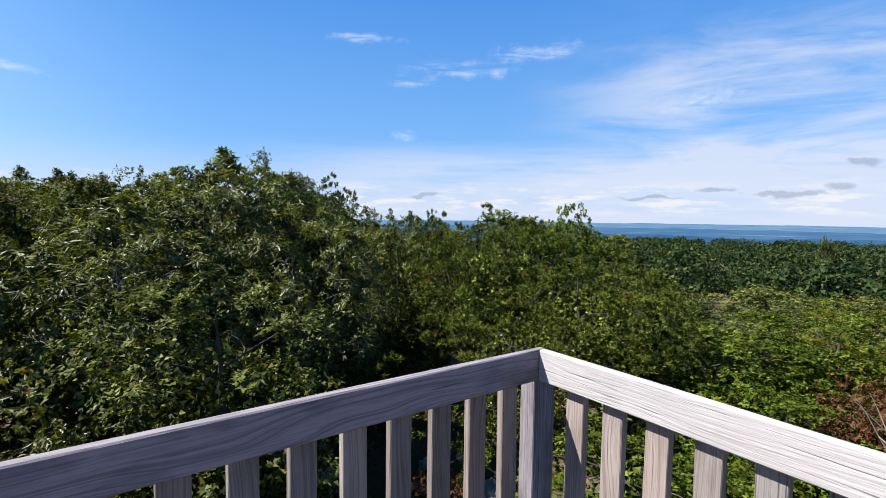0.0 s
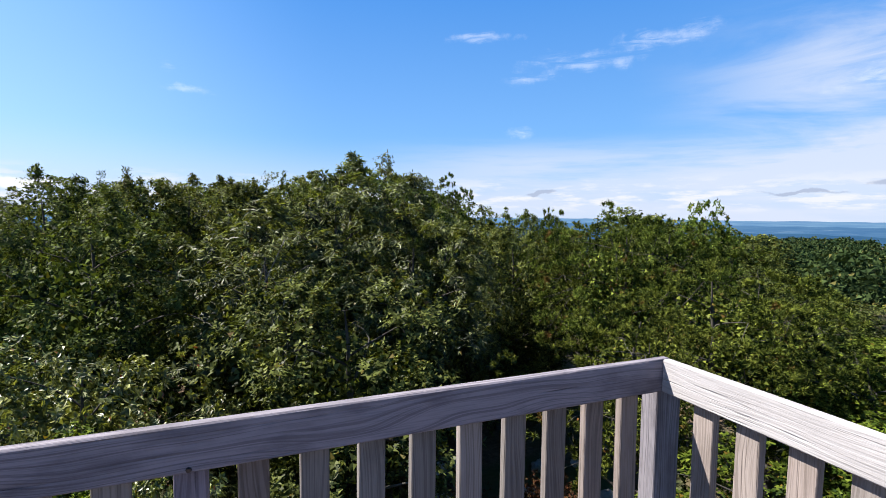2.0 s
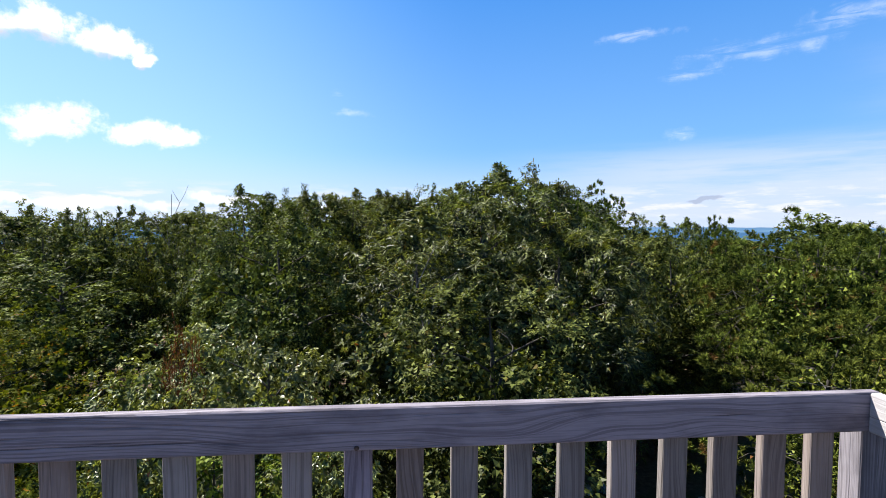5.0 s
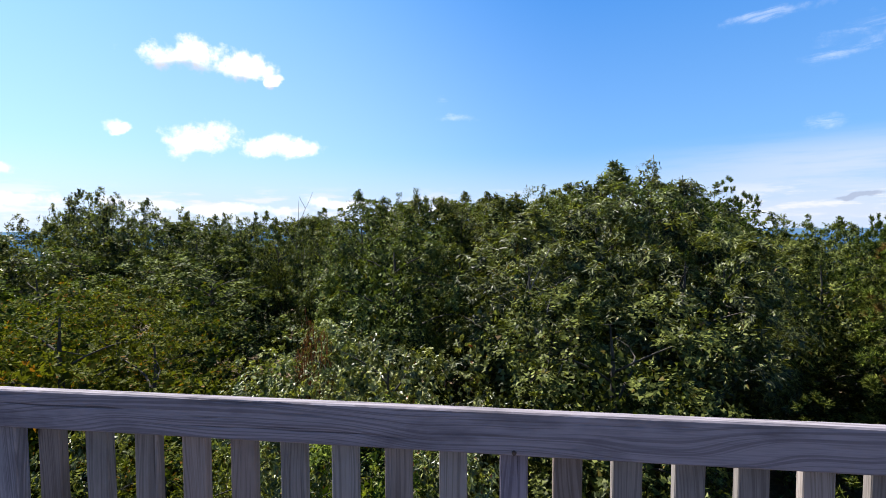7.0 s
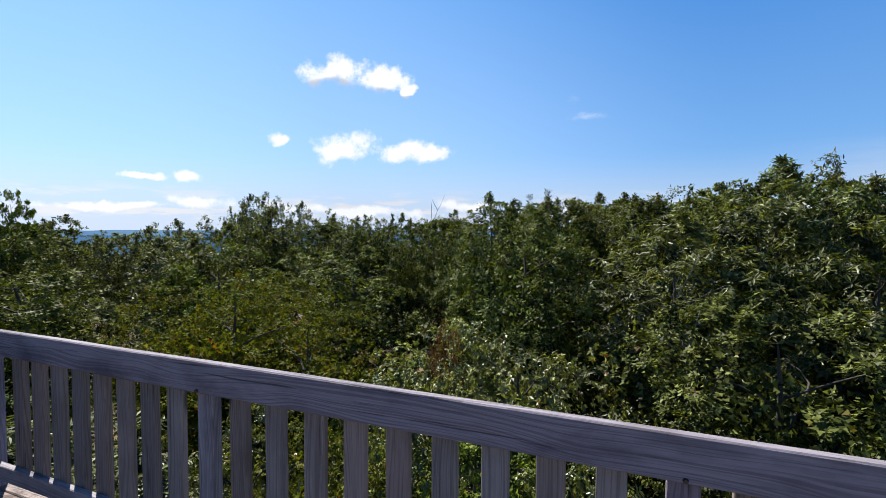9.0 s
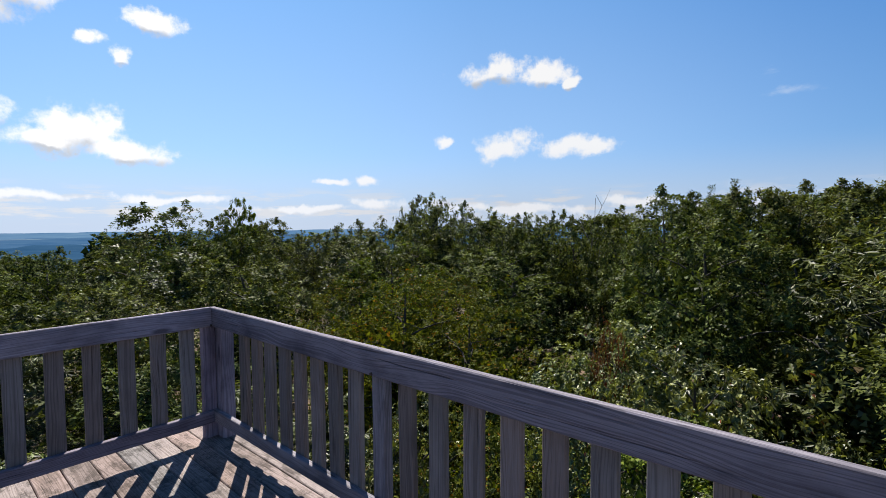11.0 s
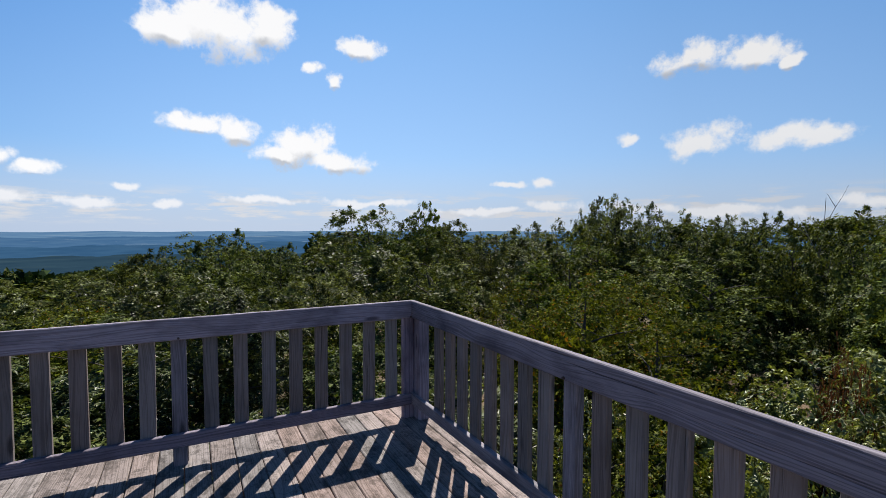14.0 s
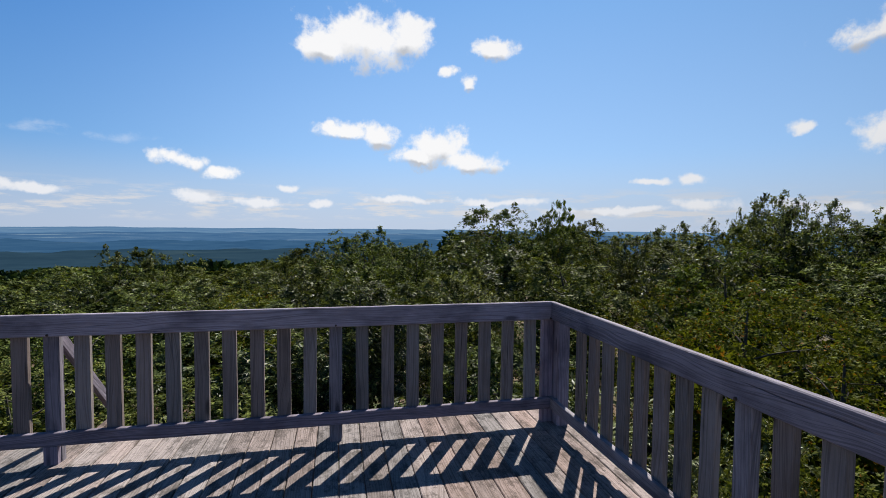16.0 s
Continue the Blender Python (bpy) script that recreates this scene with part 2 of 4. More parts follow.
def leaf(name, dark, light, odd, odd_share=0.04, gloss=0.55, through_light=0.22, shine=0.14, grain=0.9, patch=0.0):
    """Leaf blades: the tone differs from leaf to leaf and from tree to tree; some light passes through."""
    m, g = material(name)
    isle = g.node("ShaderNodeNewGeometry").outputs["Random Per Island"]
    luck = g.node("ShaderNodeObjectInfo").outputs["Random"]
    at = g.node("ShaderNodeTexCoord").outputs["Object"]
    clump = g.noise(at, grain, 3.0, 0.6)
    # Skewed so most leaves stay near black: deep crown shade put into tone.
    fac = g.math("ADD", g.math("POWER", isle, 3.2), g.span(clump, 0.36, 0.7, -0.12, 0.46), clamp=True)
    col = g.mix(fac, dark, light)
    col = g.mix(g.span(g.math("FRACT", g.math("MULTIPLY", isle, 91.7)), 1 - odd_share, 1 - odd_share + 0.01), col, odd)
    if patch:
        col = g.mix(g.span(g.noise(g.vec("ADD", at, (7.3, 2.1, 4.4)), 1.7, 2.0), 0.64, 0.7, 0.0, patch), col, odd)
    tone = g.node("ShaderNodeHueSaturation")
    g.put(tone.inputs["Hue"], g.span(luck, 0, 1, 0.485, 0.515))
    g.put(tone.inputs["Value"], g.span(g.math("FRACT", g.math("MULTIPLY", luck, 7.3)), 0, 1, 0.8, 1.2))
    g.put(tone.inputs["Color"], col)
    glow = g.node("ShaderNodeBsdfTranslucent")
    g.put(glow.inputs["Color"], g.mix(1.0, tone.outputs[0], (1.3, 1.3, 0.45), "MULTIPLY"))
    matt = g.node("ShaderNodeBsdfDiffuse")
    g.put(matt.inputs["Color"], tone.outputs[0])
    both = g.node("ShaderNodeMixShader")
    both.inputs[0].default_value = through_light
    g.put(both.inputs[1], matt.outputs[0])
    g.put(both.inputs[2], glow.outputs[0])
    wax = g.node("ShaderNodeBsdfAnisotropic")
    wax.inputs["Roughness"].default_value = gloss
    coat = g.node("ShaderNodeMixShader")
    coat.inputs[0].default_value = shine
    g.put(coat.inputs[1], both.outputs[0])
    g.put(coat.inputs[2], wax.outputs[0])
    finish(g, coat.outputs[0])
    return m


def bark(name, pale, dark):
    m, g = material(name)
    at = g.node("ShaderNodeTexCoord").outputs["Object"]
    rough = g.noise(g.vec("MULTIPLY", at, (22.0, 22.0, 5.0)), 1.0, 5.0, 0.65)
    patch = g.noise(at, 2.5, 3.0)
    col = g.mix(rough, dark, pale)
    col = g.mix(g.span(patch, 0.5, 0.7, 0, 0.3), col, (0.13, 0.14, 0.12))
    finish(g, principled(g, col, 0.9, bump(g, rough, 0.7, 0.01), 0.2))
    return m


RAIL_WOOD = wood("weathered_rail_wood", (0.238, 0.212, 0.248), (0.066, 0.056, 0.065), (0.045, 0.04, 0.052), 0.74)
# Lit copy of the rail wood: sunlight on the right run painted in paler.
SUNLIT_RAIL_WOOD = wood("sunlit_rail_wood", (0.39, 0.365, 0.378), (0.21, 0.19, 0.19), (0.17, 0.155, 0.155), 0.3, grain=0.3)
BALUSTER_WOOD = wood("weathered_baluster_wood", (0.2, 0.172, 0.162), (0.07, 0.057, 0.05), (0.06, 0.05, 0.045), 0.45)
DECK_WOOD = wood("weathered_deck_wood", (0.252, 0.206, 0.192), (0.08, 0.06, 0.05), (0.03, 0.025, 0.021), 0.55, 0.85, 0.7)
BROWN_WOOD = wood("brown_timber", (0.27, 0.17, 0.12), (0.15, 0.09, 0.065), (0.1, 0.07, 0.06))
RUST, rg = material("dull_steel")
finish(rg, principled(rg, rg.mix(rg.noise(rg.node("ShaderNodeTexCoord").outputs["Object"], 90.0), (0.03, 0.028, 0.03), (0.09, 0.06, 0.045)), 0.6, None, 0.5, 0.6))

# Light tones of oak and broad leaves are greyed to hold some glint.
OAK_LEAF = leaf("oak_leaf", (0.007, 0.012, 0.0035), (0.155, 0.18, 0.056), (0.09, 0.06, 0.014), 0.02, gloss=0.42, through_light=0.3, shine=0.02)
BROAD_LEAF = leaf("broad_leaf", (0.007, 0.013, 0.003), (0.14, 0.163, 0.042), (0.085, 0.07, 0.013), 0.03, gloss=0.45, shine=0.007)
PALE_LEAF = leaf("pale_leaf", (0.03, 0.042, 0.011), (0.22, 0.24, 0.075), (0.12, 0.035, 0.014), 0.015, 0.42, shine=0.035)
LIME_LEAF = leaf("lime_leaf", (0.016, 0.032, 0.004), (0.125, 0.163, 0.02), (0.13, 0.09, 0.014), 0.03, gloss=0.5, shine=0.005)
GOLD_LEAF = leaf("yellowing_leaf", (0.026, 0.036, 0.004), (0.125, 0.135, 0.018), (0.15, 0.075, 0.012), 0.06, gloss=0.5, through_light=0.32, shine=0.004)
RUSSET_LEAF = leaf("russet_leaf", (0.05, 0.02, 0.01), (0.13, 0.055, 0.028), (0.09, 0.068, 0.03), 0.2, gloss=0.6, shine=0.003)
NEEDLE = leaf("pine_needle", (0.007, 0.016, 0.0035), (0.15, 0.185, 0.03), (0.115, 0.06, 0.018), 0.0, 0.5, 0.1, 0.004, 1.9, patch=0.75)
# Far leaves lean a little to blue: distance haze mixed into their colour.
FAR_LEAF = leaf("far_leaf", (0.005, 0.013, 0.006), (0.042, 0.063, 0.021), (0.07, 0.065, 0.02), 0.04, 0.6, 0.1, 0.002, 0.13)
BARK = bark("grey_bark", (0.06, 0.053, 0.046), (0.022, 0.019, 0.016))
DEAD_BARK = bark("bleached_bark", (0.2, 0.185, 0.17), (0.07, 0.064, 0.058))

FOREST_FLOOR, fg = material("forest_floor")
f_at = fg.node("ShaderNodeTexCoord").outputs["Object"]
litter = fg.noise(f_at, 9.0, 8.0, 0.7)
patches = fg.noise(f_at, 0.35, 5.0, 0.6)
f_col = fg.mix(fg.span(litter, 0.35, 0.7), (0.05, 0.035, 0.022), (0.16, 0.11, 0.07))
f_col = fg.mix(fg.span(patches, 0.45, 0.6, 0, 0.85), f_col, (0.035, 0.055, 0.016))
finish(fg, principled(fg, f_col, 0.95, bump(fg, litter, 0.8, 0.05), 0.2))

ROCK, kg = material("grey_rock")
k_at = kg.node("ShaderNodeTexCoord").outputs["Object"]
k_n = kg.noise(k_at, 6.0, 7.0, 0.65)
k_col = kg.mix(kg.span(k_n, 0.3, 0.7), (0.2, 0.18, 0.165), (0.42, 0.4, 0.37))
finish(kg, principled(kg, kg.mix(kg.span(kg.noise(k_at, 2.0), 0.52, 0.66, 0, 0.7), k_col, (0.1, 0.12, 0.07)), 0.9, bump(kg, k_n, 0.8, 0.03), 0.2))



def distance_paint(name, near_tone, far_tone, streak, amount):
    """A band of far country, the haze in front painted into its glowing colour."""
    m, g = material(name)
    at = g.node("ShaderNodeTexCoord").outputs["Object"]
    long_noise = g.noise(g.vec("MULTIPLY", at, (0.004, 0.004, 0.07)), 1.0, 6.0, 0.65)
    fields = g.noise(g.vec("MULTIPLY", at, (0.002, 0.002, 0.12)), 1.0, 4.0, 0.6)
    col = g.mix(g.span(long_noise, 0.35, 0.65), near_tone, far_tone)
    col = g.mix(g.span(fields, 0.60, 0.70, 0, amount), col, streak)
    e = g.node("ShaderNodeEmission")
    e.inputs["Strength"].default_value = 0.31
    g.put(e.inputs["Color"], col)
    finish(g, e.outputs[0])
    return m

# ---- mesh helpers ----


def mesh_from(name, verts, faces, mat):
    me = bpy.data.meshes.new(name)
    verts, faces = np.asarray(verts, dtype=np.float32), np.asarray(faces, dtype=np.int32)
    me.vertices.add(len(verts))
    me.vertices.foreach_set("co", verts.ravel())
    n, k = faces.shape
    me.loops.add(n * k)
    me.loops.foreach_set("vertex_index", faces.ravel())
    me.polygons.add(n)
    me.polygons.foreach_set("loop_start", np.arange(0, n * k, k, dtype=np.int32))
    me.update(calc_edges=True)
    me.materials.append(mat)
    return me


def child(name, me, parent, m=None, label=""):
    ob = new(name, me)
    ob.parent = parent
    if m is not None:
        ob.matrix_basis = m
    return tagged(ob, label)


def part(name, bm, mat, parent, label="", m=None):
    me = bpy.data.meshes.new(name)
    bm.to_mesh(me)
    bm.free()
    me.materials.append(mat)
    return child(name, me, parent, m, label)


def board_mesh(name, length, width, thick, mat, ease=0.004, seed=0):
    """A sawn board, long in x, with eased edges and slightly worn, uneven faces."""
    rnd = random.Random(seed)
    cuts = max(2, int(length / 0.45))
    ring = [(-width / 2 + ease, -thick / 2), (width / 2 - ease, -thick / 2), (width / 2, -thick / 2 + ease), (width / 2, thick / 2 - ease),
            (width / 2 - ease, thick / 2), (-width / 2 + ease, thick / 2), (-width / 2, thick / 2 - ease), (-width / 2, -thick / 2 + ease)]
    verts, faces = [], []
    for i in range(cuts + 1):
        bow_y, bow_z = rnd.uniform(-0.0012, 0.0012), rnd.uniform(-0.0012, 0.0012)
        for y, z in ring:
            verts.append((-length / 2 + length * i / cuts, y + bow_y, z + bow_z))
    for i in range(cuts):
        for j in range(8):
            a, b = i * 8 + j, i * 8 + (j + 1) % 8
            faces.append((a, a + 8, b + 8, b))
    bm = bmesh.new()
    vs = [bm.verts.new(v) for v in verts]
    for f in faces:
        bm.faces.new([vs[i] for i in f])
    bm.faces.new(vs[:8])
    bm.faces.new(list(reversed(vs[-8:])))
    bmesh.ops.recalc_face_normals(bm, faces=bm.faces)
    me = bpy.data.meshes.new(name)
    bm.to_mesh(me)
    bm.free()
    me.materials.append(mat)
    return me


# ---- ground ----


def ground_z(x, y):
    r = math.hypot(x, y)
    a = math.degrees(math.atan2(-x, y))
    open_side = min(1.0, max(0.0, (abs(a - 20.0) - 52.0) / 22.0))
    z = -4.6 + 0.25 * math.sin(x * 0.31) * math.cos(y * 0.27)
    fall = 0.115 * (min(r, 130.0) - 14.0) if a < 0 else 0.1 * (min(r, 60.0) - 14.0) + 0.075 * max(0.0, min(r, 430.0) - 60.0)
    z -= open_side * max(0.0, fall) + (1 - open_side) * 0.13 * max(0.0, min(r, 430.0) - 45.0)
    z -= 0.3 * max(0.0, min(r, 1700.0) - 430.0)
    return z


R_STEPS = [0.0] + [1.5 * 1.17 ** i for i in range(52)]
R_STEPS = [r for r in R_STEPS if r < 4700] + [4700.0]
SPOKES = 96
g_verts = [(0, 0, ground_z(0, 0))]
for r in R_STEPS[1:]:
    for k in range(SPOKES):
        a = 2 * math.pi * k / SPOKES
        g_verts.append((r * math.cos(a), r * math.sin(a), ground_z(r * math.cos(a), r * math.sin(a))))
gb = bmesh.new()
gv = [gb.verts.new(v) for v in g_verts]
for k in range(SPOKES):
    gb.faces.new((gv[0], gv[1 + k], gv[1 + (k + 1) % SPOKES]))
for i in range(len(R_STEPS) - 2):
    for k in range(SPOKES):
        a, b = 1 + i * SPOKES + k, 1 + i * SPOKES + (k + 1) % SPOKES
        gb.faces.new((gv[a], gv[a + SPOKES], gv[b + SPOKES], gv[b]))
g_me = bpy.data.meshes.new("ground")
gb.to_mesh(g_me)
gb.free()
for p in g_me.polygons:
    p.use_smooth = True
g_me.materials.append(FOREST_FLOOR)
tagged(new("ground", g_me), "brown leaf-littered forest floor falling away to the valley", "ground", kind="structure")


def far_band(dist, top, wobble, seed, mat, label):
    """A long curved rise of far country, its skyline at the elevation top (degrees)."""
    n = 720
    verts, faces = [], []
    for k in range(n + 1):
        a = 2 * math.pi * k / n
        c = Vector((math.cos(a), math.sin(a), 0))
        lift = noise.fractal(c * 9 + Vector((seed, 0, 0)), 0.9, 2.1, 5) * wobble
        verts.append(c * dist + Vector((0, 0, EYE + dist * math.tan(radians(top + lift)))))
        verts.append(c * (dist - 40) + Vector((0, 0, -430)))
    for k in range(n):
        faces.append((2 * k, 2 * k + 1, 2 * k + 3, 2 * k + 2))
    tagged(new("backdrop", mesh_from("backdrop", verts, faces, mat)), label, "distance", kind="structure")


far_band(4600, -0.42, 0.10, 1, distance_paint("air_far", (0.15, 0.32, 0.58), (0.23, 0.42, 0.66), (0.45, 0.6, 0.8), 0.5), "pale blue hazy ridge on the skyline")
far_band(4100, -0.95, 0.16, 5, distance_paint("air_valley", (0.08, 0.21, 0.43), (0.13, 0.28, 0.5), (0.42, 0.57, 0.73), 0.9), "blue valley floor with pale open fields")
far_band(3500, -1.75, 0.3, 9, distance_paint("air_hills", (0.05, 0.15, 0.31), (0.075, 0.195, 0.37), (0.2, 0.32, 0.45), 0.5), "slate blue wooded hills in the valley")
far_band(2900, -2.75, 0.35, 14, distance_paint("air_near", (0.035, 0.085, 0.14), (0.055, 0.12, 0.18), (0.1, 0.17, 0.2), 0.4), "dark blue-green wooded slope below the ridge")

# ---- deck ----
XB, XC, YA = -3.773, 1.659, 1.593
RAIL_TOP, RAIL_H, THICK = 0.967, 0.138, 0.038
DECK_X0, DECK_X1, DECK_Y0, DECK_Y1 = -4.11, 1.79, -3.0, 1.7775

deck = tagged(new("floor"), "weathered grey-brown plank deck of a lookout platform", "deck", kind="structure")
plank_w, pitch = 0.1475, 0.1525
plank_meshes = [board_mesh("plank", (DECK_X1 - DECK_X0), plank_w, 0.036, DECK_WOOD, 0.005, s) for s in range(5)]
count = int((DECK_Y1 - DECK_Y0) / pitch)
for i in range(count):
    y = DECK_Y1 - plank_w / 2 - i * pitch
    wob = random.Random(100 + i)
    child("plank", plank_meshes[i % 5], deck, pose((DECK_X0 + DECK_X1) / 2 + wob.uniform(-0.012, 0.012), y, -0.004 + wob.uniform(-0.0015, 0.0015), 180 * (i % 2), 0, 180 * (i // 2 % 2)))

frame_thing = tagged(new("deck_frame"), "timber posts and joists carrying the lookout deck", "deck frame", kind="structure")
joist = board_mesh("joist", DECK_Y1 - DECK_Y0 - 0.1, 0.185, 0.04, BROWN_WOOD, 0.004, 31)
for x in np.linspace(DECK_X0 + 0.12, DECK_X1 - 0.12, 11):
    child("joist", joist, frame_thing, pose(float(x), (DECK_Y0 + DECK_Y1) / 2, -0.13, 90, 0, 90))
leg = board_mesh("leg", 4.7, 0.14, 0.14, BROWN_WOOD, 0.006, 33)
for x in (-3.78, -1.05, 1.68):
    for y in (-2.7, -0.5, 1.6):
        child("leg", leg, frame_thing, pose(x, y, -0.225 - 2.35, 0, 90, 0))

# ---- railings ----
BAL_W, BAL_T = 0.089, 0.036
bal_meshes = [board_mesh("baluster", 0.755, BAL_W, BAL_T, BALUSTER_WOOD, 0.003, 50 + s) for s in range(4)]
post_mesh = board_mesh("post", 0.89, 0.089, 0.052, RAIL_WOOD, 0.004, 60)
wide_post_mesh = board_mesh("post", 0.89, 0.137, 0.089, RAIL_WOOD, 0.004, 61)


def bolt_mesh():
    bm = bmesh.new()
    bmesh.ops.create_cone(bm, cap_ends=True, segments=10, radius1=0.009, radius2=0.006, depth=0.01)
    me = bpy.data.meshes.new("bolt")
    bm.to_mesh(me)
    bm.free()
    me.materials.append(RUST)
    return me


BOLT = bolt_mesh()


def railing(name, m, length, balusters, posts, wide, label, seed, foot_blocks=(), start=0.0, cut=0.0, top_wood=RAIL_WOOD):
    """A run of railing along its own x, from 0 to length; the deck side faces its -y. m sets it down."""
    ob = tagged(new(name), label, "railing", group="railings round the deck")
    ob.matrix_basis = m
    mid, span = (length + start - cut) / 2, length - start - cut
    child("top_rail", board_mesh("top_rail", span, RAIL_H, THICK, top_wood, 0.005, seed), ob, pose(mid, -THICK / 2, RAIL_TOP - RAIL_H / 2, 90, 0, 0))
    child("bottom_rail", board_mesh("bottom_rail", span, 0.086, THICK, RAIL_WOOD, 0.004, seed + 1), ob, pose(mid, -THICK / 2, 0.174, 90, 0, 0))
    rnd = random.Random(seed)
    for i, x in enumerate(balusters):
        lean = rnd.uniform(-0.35, 0.35)
        child("baluster", bal_meshes[(i + seed) % 4], ob, pose(x + BAL_W / 2, BAL_T / 2 + 0.001, 0.175 + 0.3775, 90, 90 + lean, 0))
    for x in posts:
        p = child("post", post_mesh, ob, pose(x + 0.0445, 0.028, 0.445, 90, 90, 0))
        b = new("bolt", BOLT)
        b.parent = p
        b.matrix_basis = pose(-0.395, 0.0, 0.028 + THICK + 0.003)
    for x in wide:
        child("post", wide_post_mesh, ob, pose(x + 0.0685, 0.0465, 0.445, 90, 90, 0))
    for x in foot_blocks:
        child("foot_block", board_mesh("foot_block", 0.13, 0.08, THICK, RAIL_WOOD, 0.003, seed + 9), ob, pose(x, -THICK / 2, 0.0655, 90, 90, 0))
    return ob


# the long front run: its x from the left corner to the right one
front_bal = [-1.842, -1.652] + [-1.82 + 0.1815 * k for k in range(2, 19) if k != 9] + [-2.22 - 0.1705 * k for k in range(8)]
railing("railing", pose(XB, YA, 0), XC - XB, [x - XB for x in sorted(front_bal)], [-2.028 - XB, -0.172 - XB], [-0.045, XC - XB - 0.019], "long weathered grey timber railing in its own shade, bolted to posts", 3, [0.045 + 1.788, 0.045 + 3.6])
# the run on the left, from its far end towards the corner
left_bal = [0.071 + 0.1838 * k for k in range(8)] + [-0.291 - 0.1755 * k for k in range(9)] + [-2.04 - 0.18 * k for k in range(5)]
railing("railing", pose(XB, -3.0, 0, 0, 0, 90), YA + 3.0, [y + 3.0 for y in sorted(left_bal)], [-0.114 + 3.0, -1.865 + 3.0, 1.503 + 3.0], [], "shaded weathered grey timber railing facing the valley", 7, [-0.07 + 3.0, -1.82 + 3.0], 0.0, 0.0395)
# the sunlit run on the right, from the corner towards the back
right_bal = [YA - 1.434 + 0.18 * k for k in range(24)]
railing("railing", pose(XC, YA, 0, 0, 0, -90), YA + 3.0, right_bal, [1.72, 3.55], [], "sunlit timber railing with wide grain, its top rail toned paler for the sun", 12, (), 0.0395, 0.0, SUNLIT_RAIL_WOOD)

# ---- trees ----


def tubes(paths, sides):
    """Tapered round limbs along paths of (point, radius)."""
    verts, faces = [], []
    for path in paths:
        base = len(verts)
        for i, (p, r) in enumerate(path):
            ahead = Vector(path[min(i + 1, len(path) - 1)][0]) - Vector(path[max(i - 1, 0)][0])
            u = ahead.normalized().orthogonal().normalized()
            w = ahead.normalized().cross(u)
            for k in range(sides):
                a = 2 * math.pi * k / sides
                verts.append(Vector(p) + u * (r * math.cos(a)) + w * (r * math.sin(a)))
        for i in range(len(path) - 1):
            for k in range(sides):
                a, b = base + i * sides + k, base + i * sides + (k + 1) % sides
                faces.append((a, b, b + sides, a + sides))
    return [tuple(v) for v in verts], faces


def unit(v):
    return v / np.maximum(np.linalg.norm(v, axis=-1, keepdims=True), 1e-6)


def blades(base, way, up, length, width, rng, kite):
    """Pointed leaf blades; a kite is folded along its midrib."""
    n = len(base)
    side = unit(np.cross(way, up))
    length = length * rng.uniform(0.65, 1.25, (n, 1))
    half = width * rng.uniform(0.8, 1.2, (n, 1)) / 2
    if kite:
        mid = base + way * length * 0.45
        lift = np.cross(side, way) * half * 0.4
        ends = (base, mid + side * half + lift, base + way * length, mid - side * half + lift)
        return np.stack([ends[0], ends[1], ends[2], ends[0], ends[2], ends[3]], 1).reshape(-1, 3), None
    seat = base + way * length * 0.3
    tip = base + way * length
    verts = np.stack([seat + side * half, tip, seat - side * half], 1).reshape(-1, 3)
    return verts, np.arange(n * 3).reshape(-1, 3)


def crown_points(rng, n, height, radius, low, lobes):
    """Clump centres: most of them near the uneven surface of a lobed crown."""
    d = unit(rng.normal(size=(n, 3)))
    lump = np.ones(n)
    for _ in range(lobes):
        c = unit(rng.normal(size=3))
        lump += 0.36 * np.exp(-((1 - d @ c) / 0.1))
    lump *= 0.78
    depth = np.where(rng.random(n) < 0.8, rng.uniform(0.82, 1.03, n), rng.uniform(0.45, 0.82, n))
    mid, half = (height + low) / 2, (height - low) / 2
    up = d[:, 2:3]
    wide = radius * np.where(up > 0, 1.0, 0.92)
    flat_r = np.sqrt(np.maximum(0, 1 - np.abs(up) ** 2.4))
    flat_d = unit(d[:, :2])
    pts = np.concatenate([flat_d * flat_r * wide * (lump * depth)[:, None], mid + up * half * np.minimum(0.99, lump * depth)[:, None]], 1)
    return pts, unit(pts - np.array([0, 0, mid - 0.25 * half]))


def inner_leaves(rng, n, height, radius, low, size):
    """Broad shaded foliage in the inside of a crown, which keeps it from being seen through."""
    d = unit(rng.normal(size=(n, 3)))
    depth = 0.6 * rng.random((n, 1)) ** 0.45
    mid, half = (height + low) / 2, (height - low) / 2
    up = d[:, 2:3]
    flat_r = np.sqrt(np.maximum(0, 1 - np.abs(up) ** 2.4))
    c = np.concatenate([unit(d[:, :2]) * flat_r * radius * depth, mid + up * half * depth], 1)
    side = unit(rng.normal(size=(n, 3))) * size
    other = unit(np.cross(side, rng.normal(size=(n, 3)))) * size
    return np.stack([c - side, c + other * 1.4, c + side], 1).reshape(-1, 3)


